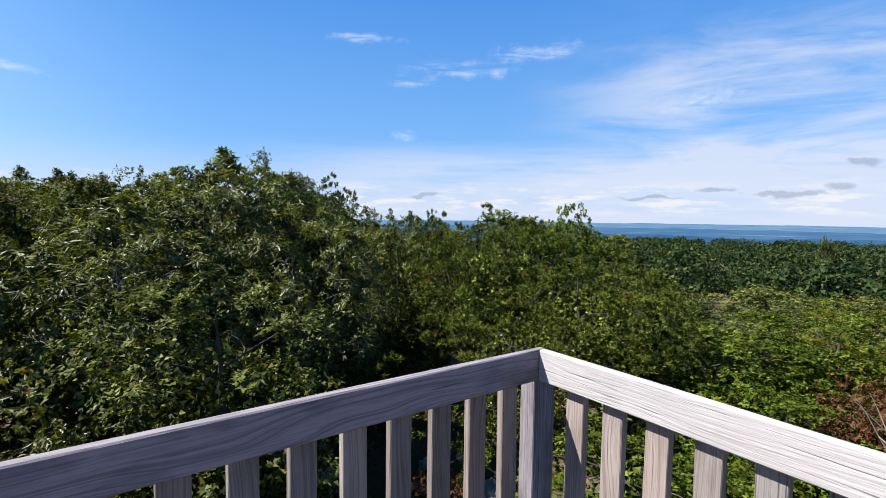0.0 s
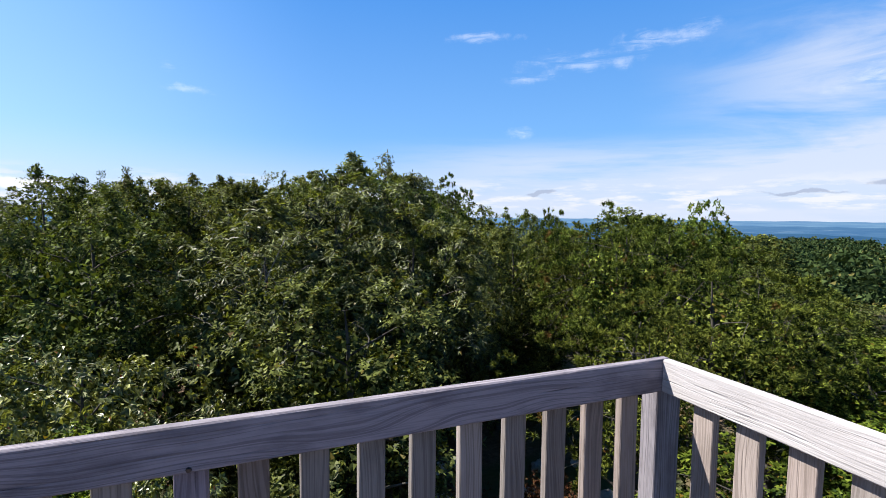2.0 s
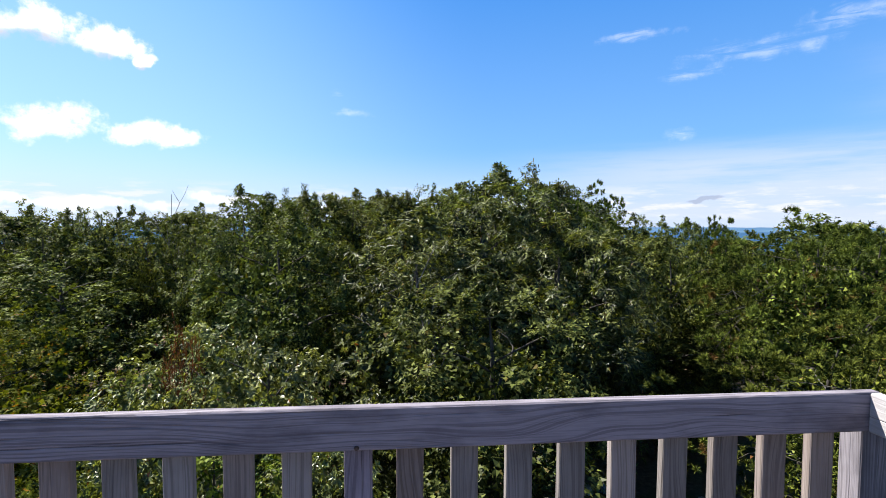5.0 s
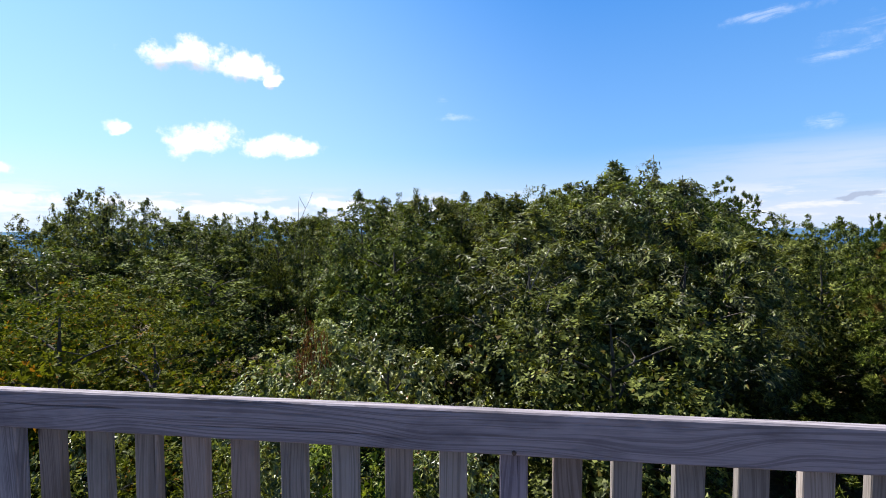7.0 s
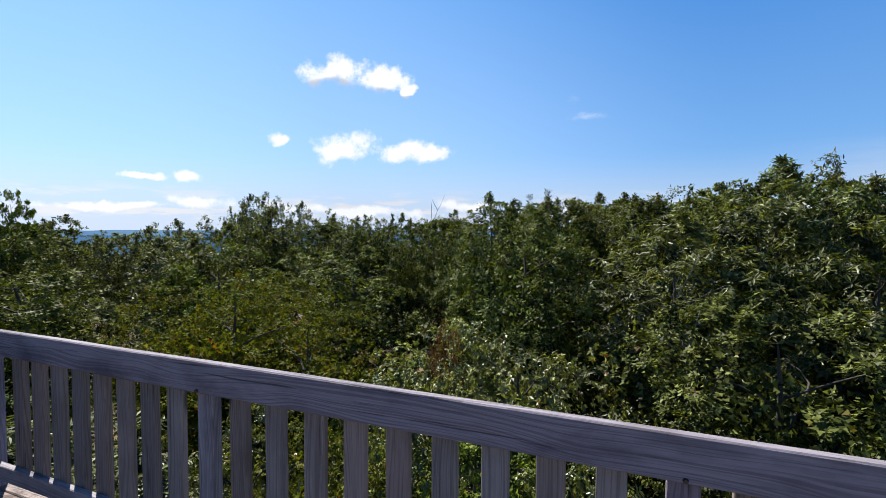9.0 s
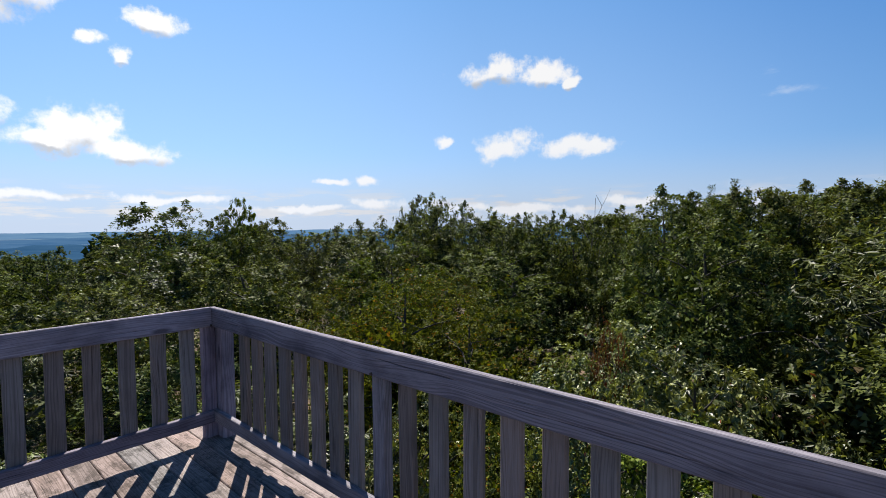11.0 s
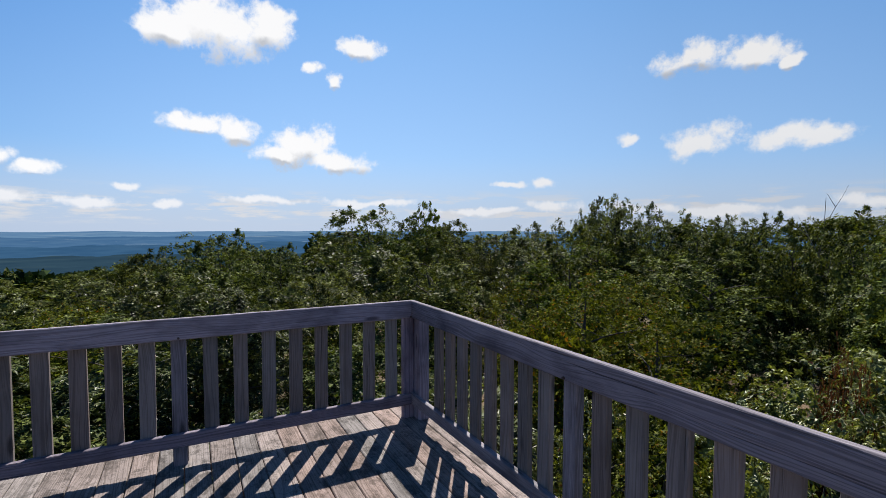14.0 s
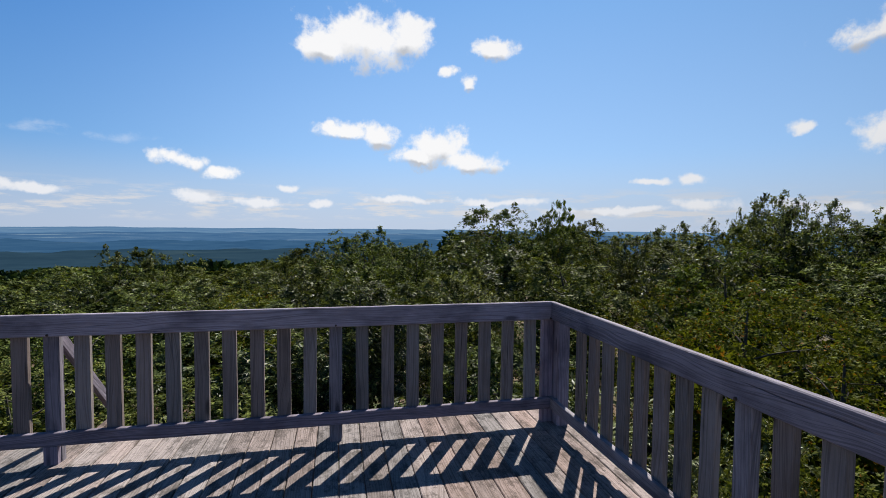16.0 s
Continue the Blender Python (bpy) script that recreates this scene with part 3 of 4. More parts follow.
def skeleton_paths(rng, height, radius, low, pts, limbs, twigs, spread_out=1.0):
    """Trunk, limbs and some twigs that reach for the clumps."""
    trunk, x, y = [], 0.0, 0.0
    steps = 9
    base_r = 0.018 * height + 0.02
    for i in range(steps + 1):
        f = i / steps
        trunk.append(((x, y, height * 0.93 * f - 0.3 * (i == 0)), base_r * (1 - f) ** 0.8 + 0.012))
        x += rng.normal() * 0.06
        y += rng.normal() * 0.06
    paths, ends = [trunk], []
    for k in range(limbs):
        f = 0.22 + 0.68 * (k + rng.random()) / limbs
        seat = trunk[int(f * steps)][0]
        seat = np.array([seat[0], seat[1], height * 0.93 * f])
        a = k * 2.4 + rng.normal() * 0.4
        reach = spread_out * radius * (1.05 - 0.65 * abs(f - 0.45)) * rng.uniform(0.7, 1.0)
        r0 = base_r * (1 - f) ** 0.8 * 0.5 + 0.01
        path = []
        for j in range(6):
            q = j / 5
            bend = np.array([math.cos(a + 0.3 * math.sin(3 * q + k)) * reach * q, math.sin(a + 0.3 * math.sin(3 * q + k)) * reach * q, reach * (0.75 * q - 0.3 * q * q)])
            path.append((tuple(seat + bend), r0 * (1 - 0.85 * q)))
            if j > 1:
                ends.append(seat + bend)
        paths.append(path)
    ends = np.array(ends)
    for i in rng.choice(len(pts), min(twigs, len(pts)), replace=False):
        e = ends[np.argmin(((ends - pts[i]) ** 2).sum(1))]
        m = (e + pts[i]) / 2 + rng.normal(size=3) * 0.07
        paths.append([(tuple(e), 0.009), (tuple(m), 0.006), (tuple(pts[i]), 0.004)])
    return paths


def broadleaf_meshes(seed, clumps, rosettes, leaves, length, width, lobes=9, height=6.5, radius=2.0, low=1.0, spread=0.24, droop=0.55, inner=4200, kite=False, upright=0.0, shoots=0):
    rng = np.random.default_rng(seed)
    pts, out = crown_points(rng, clumps, height, radius, low, lobes)
    scale, loose = rng.uniform(1.4, 2.7, (clumps, 1)), 0
    if shoots:
        # leaders that stand up out of the top of the crown, each a short loose column of leaf clumps
        top = pts[np.argsort(-pts[:, 2] + 0.4 * np.hypot(pts[:, 0], pts[:, 1]))[:shoots * 3]]
        top = top[rng.choice(len(top), shoots, replace=False)]
        tall = rng.uniform(0.05, 0.15, (shoots, 1)) * np.array([[0, 0, 1]])
        column = np.concatenate([top + tall * k + rng.normal(size=top.shape) * 0.05 for k in range(1, 5)])
        pts = np.concatenate([pts, column])
        out = np.concatenate([out, np.tile([[0.0, 0.0, 1.0]], (len(column), 1))])
        scale = np.concatenate([scale, np.repeat([[1.2], [0.9], [0.7], [0.45]], shoots, 0)])
        loose = len(column) * rosettes
        clumps = len(pts)
    # each clump is a small dome of shoots, dark underneath
    puff = unit(rng.normal(size=(clumps * rosettes, 3)) + np.repeat(out, rosettes, 0) * 0.8 + np.array([0, 0, 0.5]))
    size = np.repeat(spread * scale, rosettes, 0)
    tip = np.repeat(pts, rosettes, 0) + puff * size * rng.uniform(0.72, 1.14, (len(puff), 1)) * np.array([1, 1, 0.8 + 0.25 * upright])
    lead = unit(puff + rng.normal(size=tip.shape) * 0.35 + np.array([0, 0, 0.25 + upright]))
    keep = (np.arange(len(tip)) < len(tip) - loose) | (rng.random(len(tip)) < 0.4)
    base = np.repeat(tip[keep], leaves, 0)
    lead = np.repeat(lead[keep], leaves, 0)
    ring = unit(np.cross(lead, rng.normal(size=lead.shape)))
    way = unit(lead * rng.uniform(0.1, 0.7, (len(base), 1)) + ring + np.array([0, 0, -droop]) * rng.uniform(0.3, 1.5, (len(base), 1)))
    v, f = blades(base - lead * rng.uniform(-0.12 * upright, 0.09, (len(base), 1)), way, lead, length, width, rng, kite)
    v = np.concatenate([v, inner_leaves(rng, inner, height, radius, low, 0.065)], 0)
    f = np.arange(len(v)).reshape(-1, 3)
    sv, sf = tubes(skeleton_paths(rng, height, radius, low, pts, 13, 14), 5)
    return v, f, sv, sf


def pine_meshes(seed, clumps, tufts, needles, height=6.5, radius=2.2, low=1.9, length=0.115, width=0.019):
    rng = np.random.default_rng(seed)
    pts, out = crown_points(rng, clumps, height, radius, low, 12)
    layer = 0.4
    pts[:, 2] = np.where(rng.random(clumps) < 0.5, np.round(pts[:, 2] / layer) * layer, pts[:, 2]) + rng.normal(size=clumps) * 0.05
    # every clump is a fan of brushes; each brush bristles outwards and up from its shoot
    arm = unit(rng.normal(size=(clumps * tufts, 3)) * np.array([1, 1, 0.5]) + np.repeat(out, tufts, 0) * 0.6 + np.array([0, 0, 0.65]))
    seat = np.repeat(pts, tufts, 0) + arm * np.repeat(rng.uniform(0.16, 0.36, (clumps, 1)), tufts, 0)
    lead = unit(arm * 0.6 + rng.normal(size=arm.shape) * 0.2 + np.array([0, 0, 0.75]))
    base = np.repeat(seat, needles, 0)
    lead = np.repeat(lead, needles, 0)
    n = len(base)
    way = unit(unit(rng.normal(size=(n, 3))) * 0.95 + lead * 0.75)
    base = base + lead * rng.uniform(-0.02, 0.07, (n, 1))
    side = unit(np.cross(way, rng.normal(size=way.shape))) * width / 2
    end = base + way * length * rng.uniform(0.75, 1.15, (n, 1))
    verts = np.stack([base - side, base + side, end], 1).reshape(-1, 3)
    verts = np.concatenate([verts, inner_leaves(rng, 3200, height, radius, low, 0.05)], 0)
    faces = np.arange(len(verts)).reshape(-1, 3)
    sv, sf = tubes(skeleton_paths(rng, height, radius, low, pts, 14, 60, 0.7), 5)
    return verts, faces, sv, sf


MODELS = {}
SIZES = {"pale": (4.5, 2.0), "gold": (5.0, 1.4), "russet": (4.0, 1.6), "pine": (6.5, 2.2), "airy": (6.5, 1.7)}


def model(kind, v, f, sv, sf, leaf_mat, bark_mat=BARK):
    h0, r0 = SIZES.get(kind, (6.5, 2.0))
    v = np.array(v)
    up, out = h0 / np.quantile(v[:, 2], 0.997 if kind == "pine" else 0.9982), r0 / np.quantile(np.hypot(v[:, 0], v[:, 1]), 0.96)
    v = v * np.array([out, out, up])
    sv = np.array(sv) * np.array([out * 0.95, out * 0.95, up * 0.97])
    MODELS.setdefault(kind, []).append((mesh_from("crown", v, f, leaf_mat), mesh_from("trunk", sv, sf, bark_mat)))


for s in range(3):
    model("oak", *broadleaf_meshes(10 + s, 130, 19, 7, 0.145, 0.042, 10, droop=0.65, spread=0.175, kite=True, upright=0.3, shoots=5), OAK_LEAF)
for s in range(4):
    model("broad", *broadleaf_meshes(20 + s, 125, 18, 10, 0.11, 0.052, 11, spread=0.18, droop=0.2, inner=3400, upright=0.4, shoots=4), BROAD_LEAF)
model("pale", *broadleaf_meshes(30, 150, 11, 8, 0.1, 0.055, 8, kite=True, height=4.5, radius=2.0, low=0.4), PALE_LEAF)
model("pale", *broadleaf_meshes(31, 150, 11, 8, 0.1, 0.055, 8, kite=True, height=4.5, radius=2.0, low=0.4), PALE_LEAF)
for s in range(2):
    model("lime", *broadleaf_meshes(40 + s, 110, 18, 9, 0.105, 0.062, 10, spread=0.185, droop=0.3, inner=3000, upright=0.3), LIME_LEAF)
for s in range(2):
    model("gold", *broadleaf_meshes(45 + s, 240, 8, 9, 0.07, 0.036, 12, height=5.0, radius=1.4, low=0.3, spread=0.17, droop=0.2, inner=3000), GOLD_LEAF)
model("russet", *broadleaf_meshes(50, 220, 8, 8, 0.085, 0.05, 9, height=4.0, radius=1.6, low=0.3), RUSSET_LEAF)
model("airy", *broadleaf_meshes(55, 300, 5, 8, 0.12, 0.08, 9, radius=1.7, low=1.8, spread=0.08, droop=0.2, inner=0), LIME_LEAF, BARK)
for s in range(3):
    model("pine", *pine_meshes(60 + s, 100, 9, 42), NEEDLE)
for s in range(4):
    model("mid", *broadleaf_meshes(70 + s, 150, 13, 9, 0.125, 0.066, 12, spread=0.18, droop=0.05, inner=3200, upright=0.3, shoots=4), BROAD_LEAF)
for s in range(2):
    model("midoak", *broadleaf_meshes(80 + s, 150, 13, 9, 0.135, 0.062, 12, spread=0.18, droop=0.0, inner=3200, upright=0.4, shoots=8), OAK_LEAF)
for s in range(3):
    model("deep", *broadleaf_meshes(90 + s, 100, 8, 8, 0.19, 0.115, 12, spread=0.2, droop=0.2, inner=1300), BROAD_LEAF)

WORDS = {
    "deep": ("green leafy tree farther back in the ridge wood", "tree"),
    "oak": ("chestnut oak with long drooping glossy green leaves", "tree"),
    "broad": ("bushy green scrub oak among its neighbours", "tree"),
    "pale": ("low bush with pale sunlit green leaves below the deck", "bush"),
    "lime": ("sunlit bright green leafy tree below the deck", "tree"),
    "gold": ("thin shrub with yellowing olive leaves", "shrub"),
    "russet": ("shrub with withered russet brown leaves", "shrub"),
    "airy": ("airy young tree with sparse light green leaves", "tree"),
    "pine": ("pitch pine with clumps of long green needles", "pine"),
    "mid": ("green leafy tree of the ridge wood", "tree"),
    "midoak": ("dark green oak of the ridge wood", "tree"),
}
tree_rng = random.Random(4)
PLACED = []


def tree(kind, azimuth, dist, elevation, spread, pick=None, label=""):
    """One tree: its top stands at that azimuth and elevation (degrees) as seen from the deck; spread: its crown's half width."""
    a = radians(azimuth)
    x, y = -math.sin(a) * dist, math.cos(a) * dist
    top = EYE + dist * math.tan(radians(elevation))
    foot = ground_z(x, y) - 0.05
    h0, r0 = SIZES.get(kind, (6.5, 2.0))
    crown_me, trunk_me = MODELS[kind][(tree_rng.randrange(99) if pick is None else pick) % len(MODELS[kind])]
    text, cat = WORDS[kind]
    ob = tagged(new("pine_tree" if kind == "pine" else "shrub" if cat in ("bush", "shrub") else "tree"), label or text, cat, group="trees round the lookout")
    ob.matrix_basis = pose(x, y, foot, 0, 0, tree_rng.uniform(0, 360)) @ Matrix.Diagonal((spread / r0, spread / r0, max(1.2, top - foot) / h0, 1))
    child("trunk", trunk_me, ob)
    child("crown", crown_me, ob)
    PLACED.append((x, y, spread))
    return ob


# the skyline of the near woods: azimuth, elevation
SKYLINE = ((-95, -5.0), (-80, -9.0), (-66, -9.0), (-57, -4.5), (-54, -1.5), (-46, 0.6), (-42, 1.4), (-38, -1.0), (-30, -0.5), (-26, 0.0), (-23, 2.0), (-19, 4.2),
           (-13.5, 6.0), (-10, 5.2), (-5, 4.0), (-1, 3.6), (6, 3.6), (12, 3.2), (18, 3.2), (22, 1.6), (30, 1.0), (37, 1.2), (43, 2.6), (47, 1.2), (50, 0.3),
           (56, -0.9), (61, 0.4), (70, 1.8), (76, -1.4), (81, -2.0), (87, -0.8), (92, -2.6), (98, -4.0), (105, -4.4), (112, -3.2), (120, -4.6), (140, -4.0))


def skyline(a):
    return float(np.interp(a, [p[0] for p in SKYLINE], [p[1] for p in SKYLINE]))


# trees that stand out
tree("oak", -12.2, 13.2, 6.5, 2.2, 0)
tree("oak", -14.9, 13.8, 6.4, 1.6, 1)
tree("oak", -9.0, 11.5, 4.2, 2.3, 2)
tree("oak", -18.0, 10.2, 0.6, 1.9, 1)
tree("oak", -22.6, 12.5, 0.6, 1.6, 2)
tree("oak", -2.0, 9.5, 1.2, 2.1, 0)
tree("pine", -20.6, 20.5, 4.6, 1.9, 0)
tree("broad", -7.4, 15.0, 4.6, 1.9)
tree("broad", -1.4, 15.0, 3.9, 1.9)
tree("broad", 3.0, 16.0, 3.6, 2.0)
tree("broad", 6.4, 15.6, 4.0, 2.0)
tree("broad", 11.5, 16.0, 3.3, 1.9)
tree("broad", 16.8, 14.8, 3.7, 1.7)
tree("broad", 15.0, 10.5, 1.5, 1.8)
tree("midoak", 42.8, 25.0, 3.6, 1.7)
tree("midoak", 41.0, 26.0, 3.0, 1.4)
tree("midoak", 46.4, 27.0, 1.9, 1.0)
tree("midoak", 37.2, 24.0, 1.7, 1.6)
tree("midoak", 49.6, 26.0, 0.9, 1.5)
for a_m, d_m, e_m in ((21.5, 17.0, 1.7), (26.5, 19.0, 1.4), (30.2, 21.0, 1.3), (33.6, 23.0, 1.2), (53.2, 24.0, 0.1), (57.0, 25.0, -0.7), (75.5, 26.0, -1.0)):
    tree("midoak" if d_m > 20 else "mid", a_m, d_m, e_m, 1.5)
tree("mid", 70.6, 26.0, 2.6, 2.6)
tree("mid", 66.5, 27.0, 1.6, 2.0)
tree("airy", 64.2, 27.0, 3.0, 1.0)
tree("mid", 61.4, 27.0, 0.9, 2.0)
tree("mid", 87.3, 20.0, -0.3, 2.1)
tree("mid", 81.0, 24.0, -1.8, 1.9)
tree("mid", 92.6, 22.0, -2.2, 1.8)
tree("mid", 107.8, 24.0, -2.8, 1.8)
tree("mid", 112.0, 24.0, -2.3, 1.6)
tree("mid", 97.5, 24.0, -3.7, 1.9)
tree("pine", -42.6, 12.6, 1.4, 2.2, 1)
tree("pine", -47.0, 13.2, -0.2, 2.3, 2)
tree("pine", -39.5, 14.0, -1.0, 2.0, 0)
tree("pine", -52.0, 10.8, -3.4, 2.3, 1)
tree("pine", -45.0, 8.2, -9.5, 1.8, 2)
tree("pine", -57.0, 11.5, -5.4, 2.0, 0)
tree("pine", -35.0, 19.0, 0.6, 1.6, 2)
tree("mid", -26.4, 21.0, 1.0, 1.7)
tree("mid", -32.8, 23.0, 0.4, 1.6)
tree("airy", -50.6, 19.5, 1.6, 1.15)
tree("mid", -30.2, 24.0, 0.7, 1.5)
tree("broad", -30.5, 15.0, -1.6, 1.7)
tree("broad", -29.0, 14.0, -12.0, 1.7)
tree("broad", -33.5, 16.0, -10.5, 1.8)
tree("broad", -25.0, 15.0, -10.5, 1.6)
tree("russet", -34.5, 8.4, -28.5, 0.8, 0, "low withered russet shrub on the rocky ground")
tree("russet", -24.0, 7.6, -31.0, 0.7, 0, "low withered russet shrub on the rocky ground")
tree("lime", -69.5, 13.0, -8.8, 2.2, 0)
tree("lime", -65.0, 11.5, -10.5, 1.9, 1)
tree("lime", -74.5, 16.0, -7.0, 2.0, 1)
tree("lime", -71.5, 9.0, -16.0, 1.6, 0)
tree("gold", -76.0, 14.5, -7.5, 1.5)
tree("russet", -80.0, 10.0, -12.4, 1.5)
tree("russet", -84.5, 9.5, -12.6, 1.5)
tree("deep", -74.5, 62.0, -1.4, 1.1, 1, "lone dark tree standing over the far woods")
tree("pale", 22.0, 8.2, -11.5, 1.7, 0)
tree("pale", 16.0, 7.6, -13.5, 1.6, 1)
tree("pale", 28.0, 7.6, -15.0, 1.6, 0)
tree("russet", 24.2, 7.4, -10.9, 0.3, 0, "thin withered pale brown shoot over a green bush")
for a_b, d_b, e_b, k_b in ((8, 4.6, -25, "pale"), (20, 4.9, -22, "lime"), (30, 5.2, -21, "pale"), (38, 5.6, -20, "gold"), (46, 6.2, -18, "pale"), (26, 6.3, -17.5, "pale")):
    tree(k_b, a_b, d_b, e_b, 1.15, 0, "low bush with pale sunlit leaves close below the deck")
tree("gold", 47.5, 9.6, -5.0, 1.6, 0)
tree("gold", 37.5, 8.8, -8.5, 1.5, 1)
tree("gold", 42.0, 11.0, -5.0, 1.4, 0)
tree("gold", 53.0, 11.5, -6.0, 1.4, 1)
tree("gold", 100.0, 15.0, -7.2, 1.4, 0)

# the woods between and behind them
RINGS = ((6.4, 2.6, ("broad", "oak", "broad"), 10.5), (8.8, 2.8, ("broad", "oak", "broad"), 6.5), (11.8, 3.1, ("broad", "broad", "oak"), 4.0), (15.5, 3.5, ("broad", "broad", "mid"), 2.4),
         (20.0, 3.6, ("mid", "midoak"), 0.9), (26.0, 4.2, ("mid", "midoak", "mid"), 0.2), (33.5, 4.8, ("deep",), 0.1), (43.0, 5.4, ("deep",), 0.2))
for dist, step, kinds, below in RINGS:
    n = int(2 * math.pi * dist / step)
    for k in range(n):
        a = -180 + 360 * (k + tree_rng.uniform(-0.3, 0.3)) / n
        d = dist * tree_rng.uniform(0.92, 1.1)
        kind = kinds[tree_rng.randrange(len(kinds))]
        luck = tree_rng.random()
        if -60 < a < -34 and dist < 20:
            kind = "pine"
        elif -100 < a <= -60 and dist < 20:
            kind = "lime" if luck < 0.6 else "broad"
        elif 32 < a < 62 and dist < 14 and luck < 0.25:
            kind = "gold"
        elif 15 < a < 62 and dist < 16 and luck > 0.62:
            kind = "lime"
        # Unseen trees added behind the deck, closing the ring and dimming low sky.
        if not -92 < a < 128:
            if dist not in (15.5, 26.0, 43.0):
                continue
            kind = "deep"
        x, y = -math.sin(radians(a)) * d, math.cos(radians(a)) * d
        if -5.6 < x < 3.4 and -4.5 < y < 4.0:
            continue
        if -43 < a < -26 and dist < 14:
            continue
        if any((x - px) ** 2 + (y - py) ** 2 < (0.62 * (sp + step * 0.42)) ** 2 for px, py, sp in PLACED):
            continue
        e = skyline(max(-95, min(140, a))) - below - tree_rng.uniform(0.0, 1.0) * (0.7 + 8 / dist)
        if -95 < a < -57 and dist >= 20:
            e = -5.8 - tree_rng.uniform(0.0, 1.4) - 0.05 * (43 - dist)
        if 60 < a < 118 and dist < 10:
            e -= 6.0
        if kind == "lime" and a < 0:
            e -= tree_rng.uniform(-0.6, 3.4)
        tree(kind, a, d, e, step * tree_rng.uniform(0.58, 0.74))

# ---- far woods ----


def far_woods(seed, count, where, size, label, mat, tufts, blade):
    """Distant tree crowns, each a heap of small leafy tufts with a dark gap between them."""
    rng = np.random.default_rng(seed)
    verts, faces, base = [], [], 0
    made = 0
    while made < count:
        spot_at = where(rng)
        made += 1
        if spot_at is None:
            continue
        x, y = spot_at
        h, r = size * rng.uniform(0.8, 1.25), size * rng.uniform(0.38, 0.56)
        d = unit(rng.normal(size=(tufts, 3)))
        d[:, 2] = np.abs(d[:, 2]) * 1.0 - 0.25
        lump = 0.84 + 0.22 * np.sin(d[:, :1] * 5 + h) * np.cos(d[:, 1:2] * 5 + r)
        c = d * np.array([r, r, h * 0.42]) * lump * rng.uniform(0.8, 1.06, (tufts, 1)) + np.array([x, y, ground_z(x, y) + h * 0.56])
        side = unit(rng.normal(size=(tufts, 3))) * size * blade
        other = unit(np.cross(side, rng.normal(size=(tufts, 3)))) * size * blade
        v = np.stack([c - side, c + other * 1.5, c + side], 1).reshape(-1, 3)
        verts.append(v)
        faces.append(np.arange(tufts * 3).reshape(-1, 3) + base)
        base += len(v)
    tagged(new("far_woods", mesh_from("far_woods", np.concatenate(verts), np.concatenate(faces), mat)), label, "woods", kind="stuff")


def in_sector(a0, a1, r0, r1, clearing=None):
    def pick(rng):
        a, r = rng.uniform(a0, a1), math.sqrt(rng.uniform(r0 * r0, r1 * r1))
        if clearing and clearing[0] < a < clearing[1] and clearing[2] < r < clearing[3]:
            return None
        return -math.sin(radians(a)) * r, math.cos(radians(a)) * r
    return pick


far_woods(1, 300, in_sector(-100, -48, 40, 130, (-68, -65.5, 110, 130)), 7.0, "green woods on the shoulder below the lookout", FAR_LEAF, 600, 0.028)
far_woods(3, 800, in_sector(-100, -50, 130, 330, (-68, -65.5, 130, 170)), 9.5, "dense green woods along the far shoulder of the ridge", FAR_LEAF, 230, 0.045)
far_woods(2, 420, in_sector(52, 150, 48, 120), 6.0, "green woods below the valley side of the lookout", FAR_LEAF, 240, 0.06)
far_woods(4, 1200, in_sector(52, 150, 120, 425), 6.0, "dense green woods falling away to the valley", FAR_LEAF, 90, 0.1)


# ---- loose trees without leaves, and what stands beyond the railing ----


def bare_tree(name, x, y, foot, height, seed, limbs, label, lean=0.0):
    rng = np.random.default_rng(seed)
    ob = tagged(new(name), label, "dead tree")
    ob.matrix_basis = pose(x, y, foot, 0, lean, 0)
    trunk = [((rng.normal() * 0.03 * i, rng.normal() * 0.03 * i, height * i / 8), 0.032 * (1 - i / 8.5) + 0.005) for i in range(9)]
    sv, sf = tubes([trunk], 6)
    child("trunk", mesh_from("trunk", sv, sf, DEAD_BARK), ob)
    for k in range(limbs):
        seat = np.array(trunk[int(8 * (0.45 + 0.5 * k / limbs))][0])
        a, reach = k * 2.4 + rng.normal() * 0.3, height * rng.uniform(0.1, 0.2)
        path = [(tuple(seat + np.array([math.cos(a) * reach * q * 0.6, math.sin(a) * reach * q * 0.6, reach * q * 1.1]) + rng.normal(size=3) * 0.03 * q), 0.013 * (1 - 0.8 * q)) for q in (0, 0.25, 0.5, 0.75, 1)]
        twig = [(path[2][0], 0.01), (tuple(np.array(path[2][0]) + rng.normal(size=3) * reach * 0.25 + np.array([0, 0, reach * 0.35])), 0.004)]
        lv, lf = tubes([path, twig], 5)
        child("branch", mesh_from("branch", lv, lf, DEAD_BARK), ob)


def at_bearing(azimuth, dist):
    return -math.sin(radians(azimuth)) * dist, math.cos(radians(azimuth)) * dist


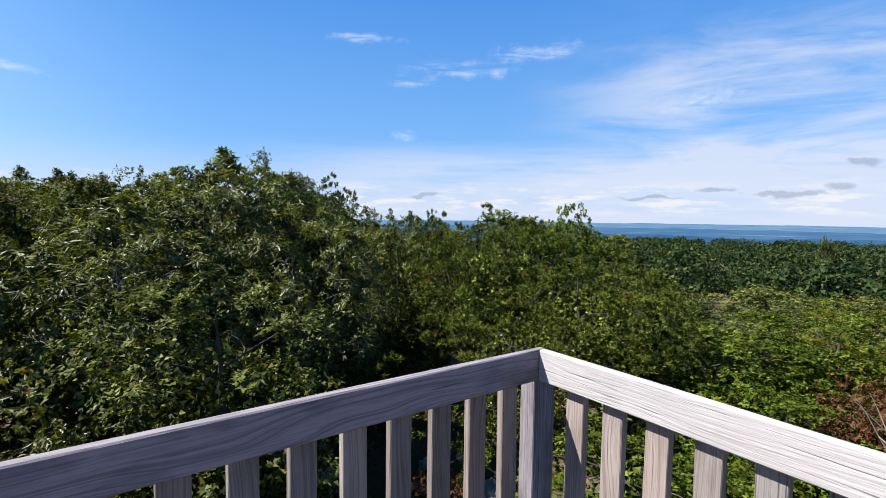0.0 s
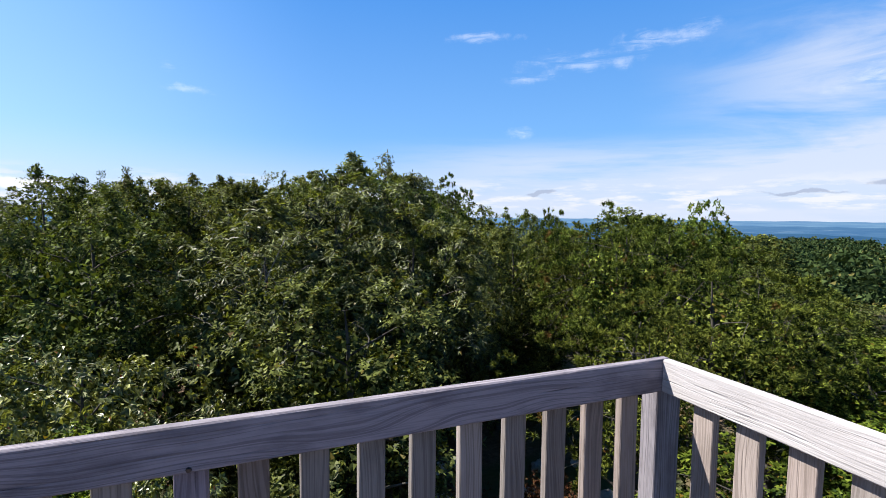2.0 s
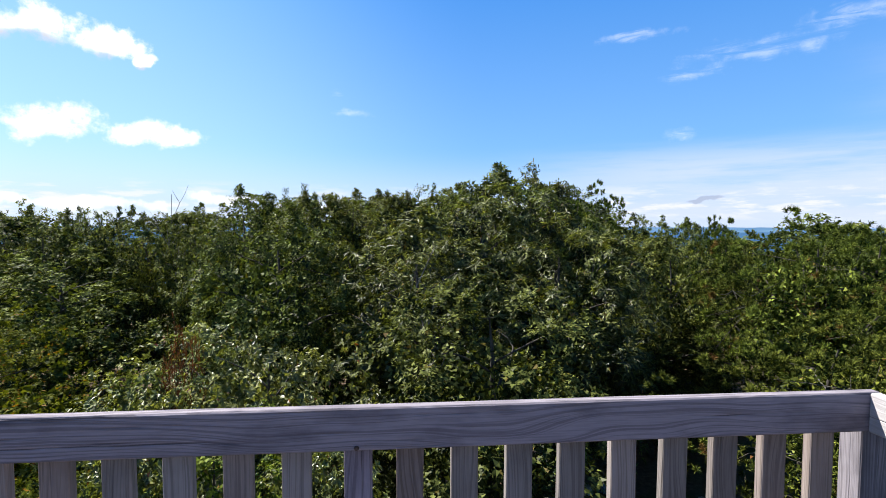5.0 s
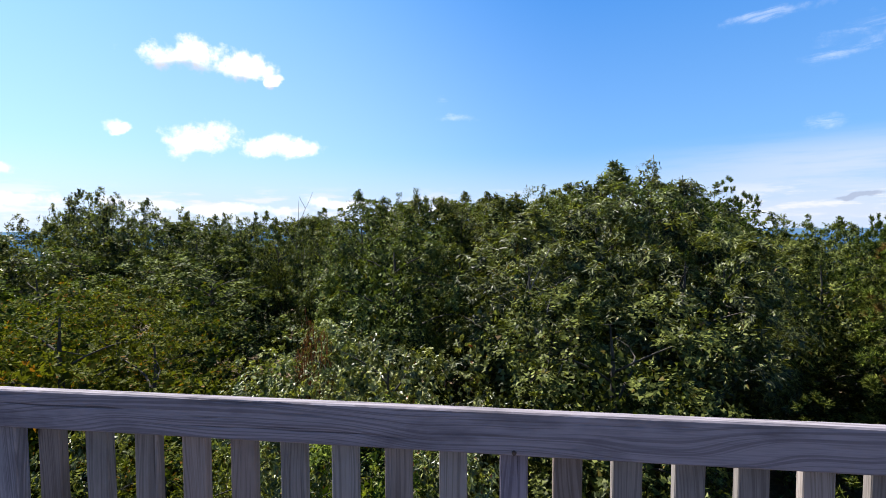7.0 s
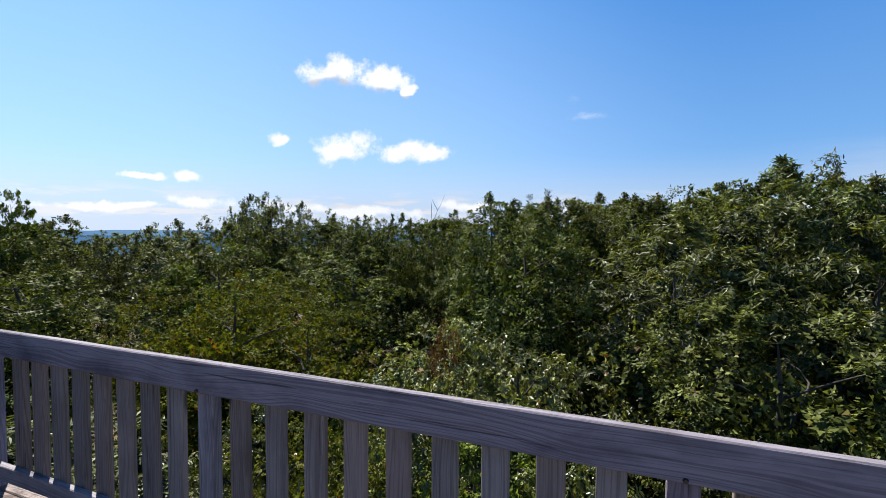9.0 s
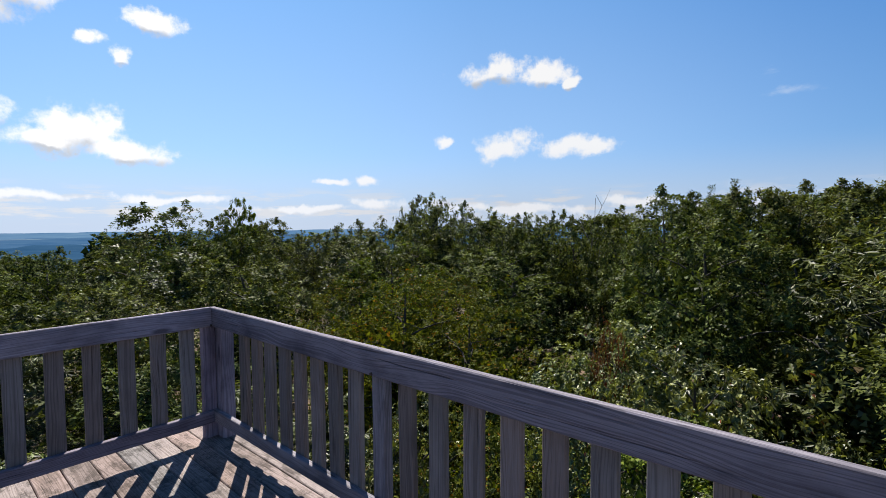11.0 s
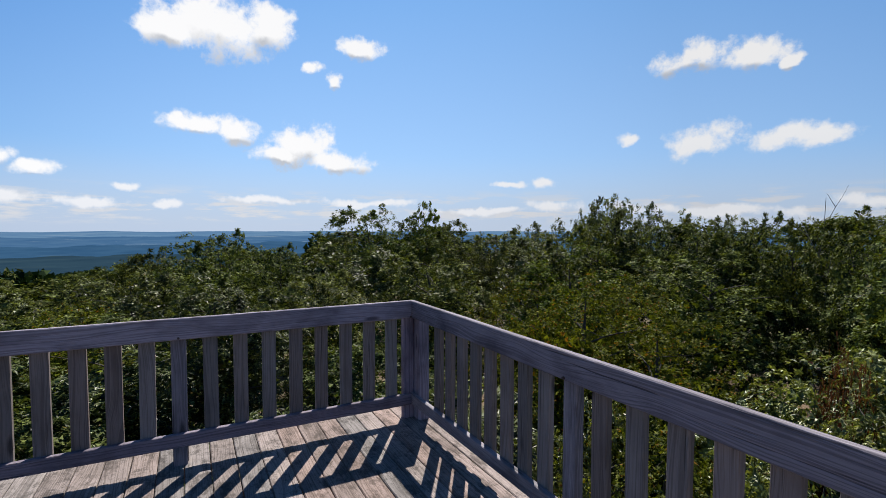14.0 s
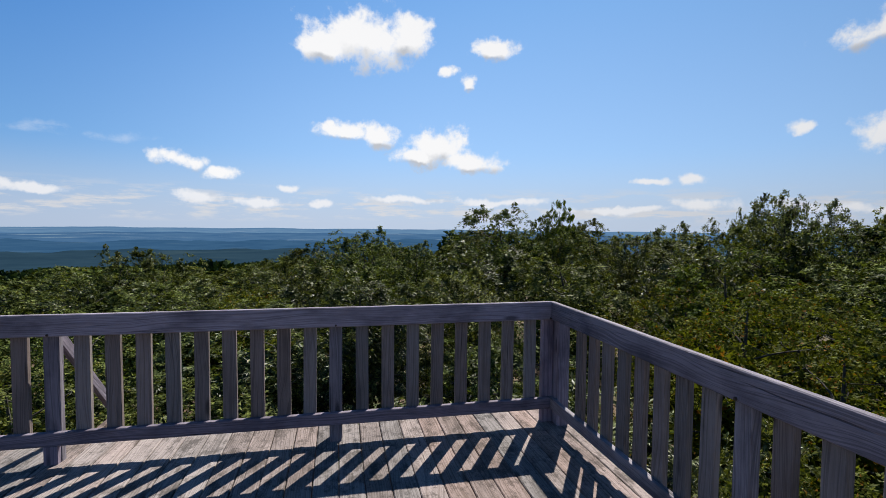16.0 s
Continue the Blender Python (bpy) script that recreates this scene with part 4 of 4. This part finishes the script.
for az_d, dist_d, el_d, seed_d, n_d in ((24.3, 18.5, 3.0, 1, 12), (-79.5, 8.5, -10.5, 2, 26), (-3.2, 8.2, -2.5, 3, 5)):
    px, py = at_bearing(az_d, dist_d)
    pz = ground_z(px, py)
    bare_tree("dead_tree", px, py, pz - 0.05, EYE + dist_d * math.tan(radians(el_d)) - pz, seed_d, n_d, "leafless grey dead sapling among green trees")


# ---- rocks among the litter under the trees ----


def rock(x, y, size, seed):
    rng = random.Random(seed)
    bm = bmesh.new()
    bmesh.ops.create_icosphere(bm, subdivisions=3, radius=size)
    for v in bm.verts:
        n = noise.fractal(v.co * (1.6 / size) + Vector((seed * 7.1, 0, 0)), 1.0, 2.0, 4)
        v.co *= 1 + 0.35 * n
        v.co.z *= 0.6
    me = bpy.data.meshes.new("rock")
    bm.to_mesh(me)
    bm.free()
    me.materials.append(ROCK)
    ob = tagged(new("rock", me), "pale grey lichen-spotted rock half sunk in leaf litter", "rock", group="rocks below the deck")
    ob.matrix_basis = pose(x, y, ground_z(x, y) + size * 0.15, 0, 0, rng.uniform(0, 360))


rock_rng = random.Random(8)
for i in range(26):
    rx, ry = at_bearing(rock_rng.uniform(-44, -20), rock_rng.uniform(6.6, 12.5))
    rock(rx, ry, rock_rng.uniform(0.15, 0.42), i)


# ---- knee brace and outrigger that steady the left railing ----


def beam_between(name, a, b, width, thick, mat, parent, seed):
    a, b = Vector(a), Vector(b)
    x = (b - a).normalized()
    y = Vector((0, 1, 0))
    z = x.cross(y).normalized()
    m = Matrix((x, y, z)).transposed().to_4x4()
    m.translation = (a + b) / 2
    child(name, board_mesh(name, (b - a).length, thick, width, mat, 0.003, seed), parent, m)


brace_set = tagged(new("railing_brace"), "brown diagonal timber brace on a pale outrigger outside the railing", "brace")
beam_between("brace", (-3.83, -1.82, 0.84), (-4.56, -1.82, 0.09), 0.075, 0.038, RAIL_WOOD, brace_set, 81)
beam_between("outrigger", (-4.125, -1.775, -0.035), (-4.6, -1.775, -0.035), 0.14, 0.04, DECK_WOOD, brace_set, 82)
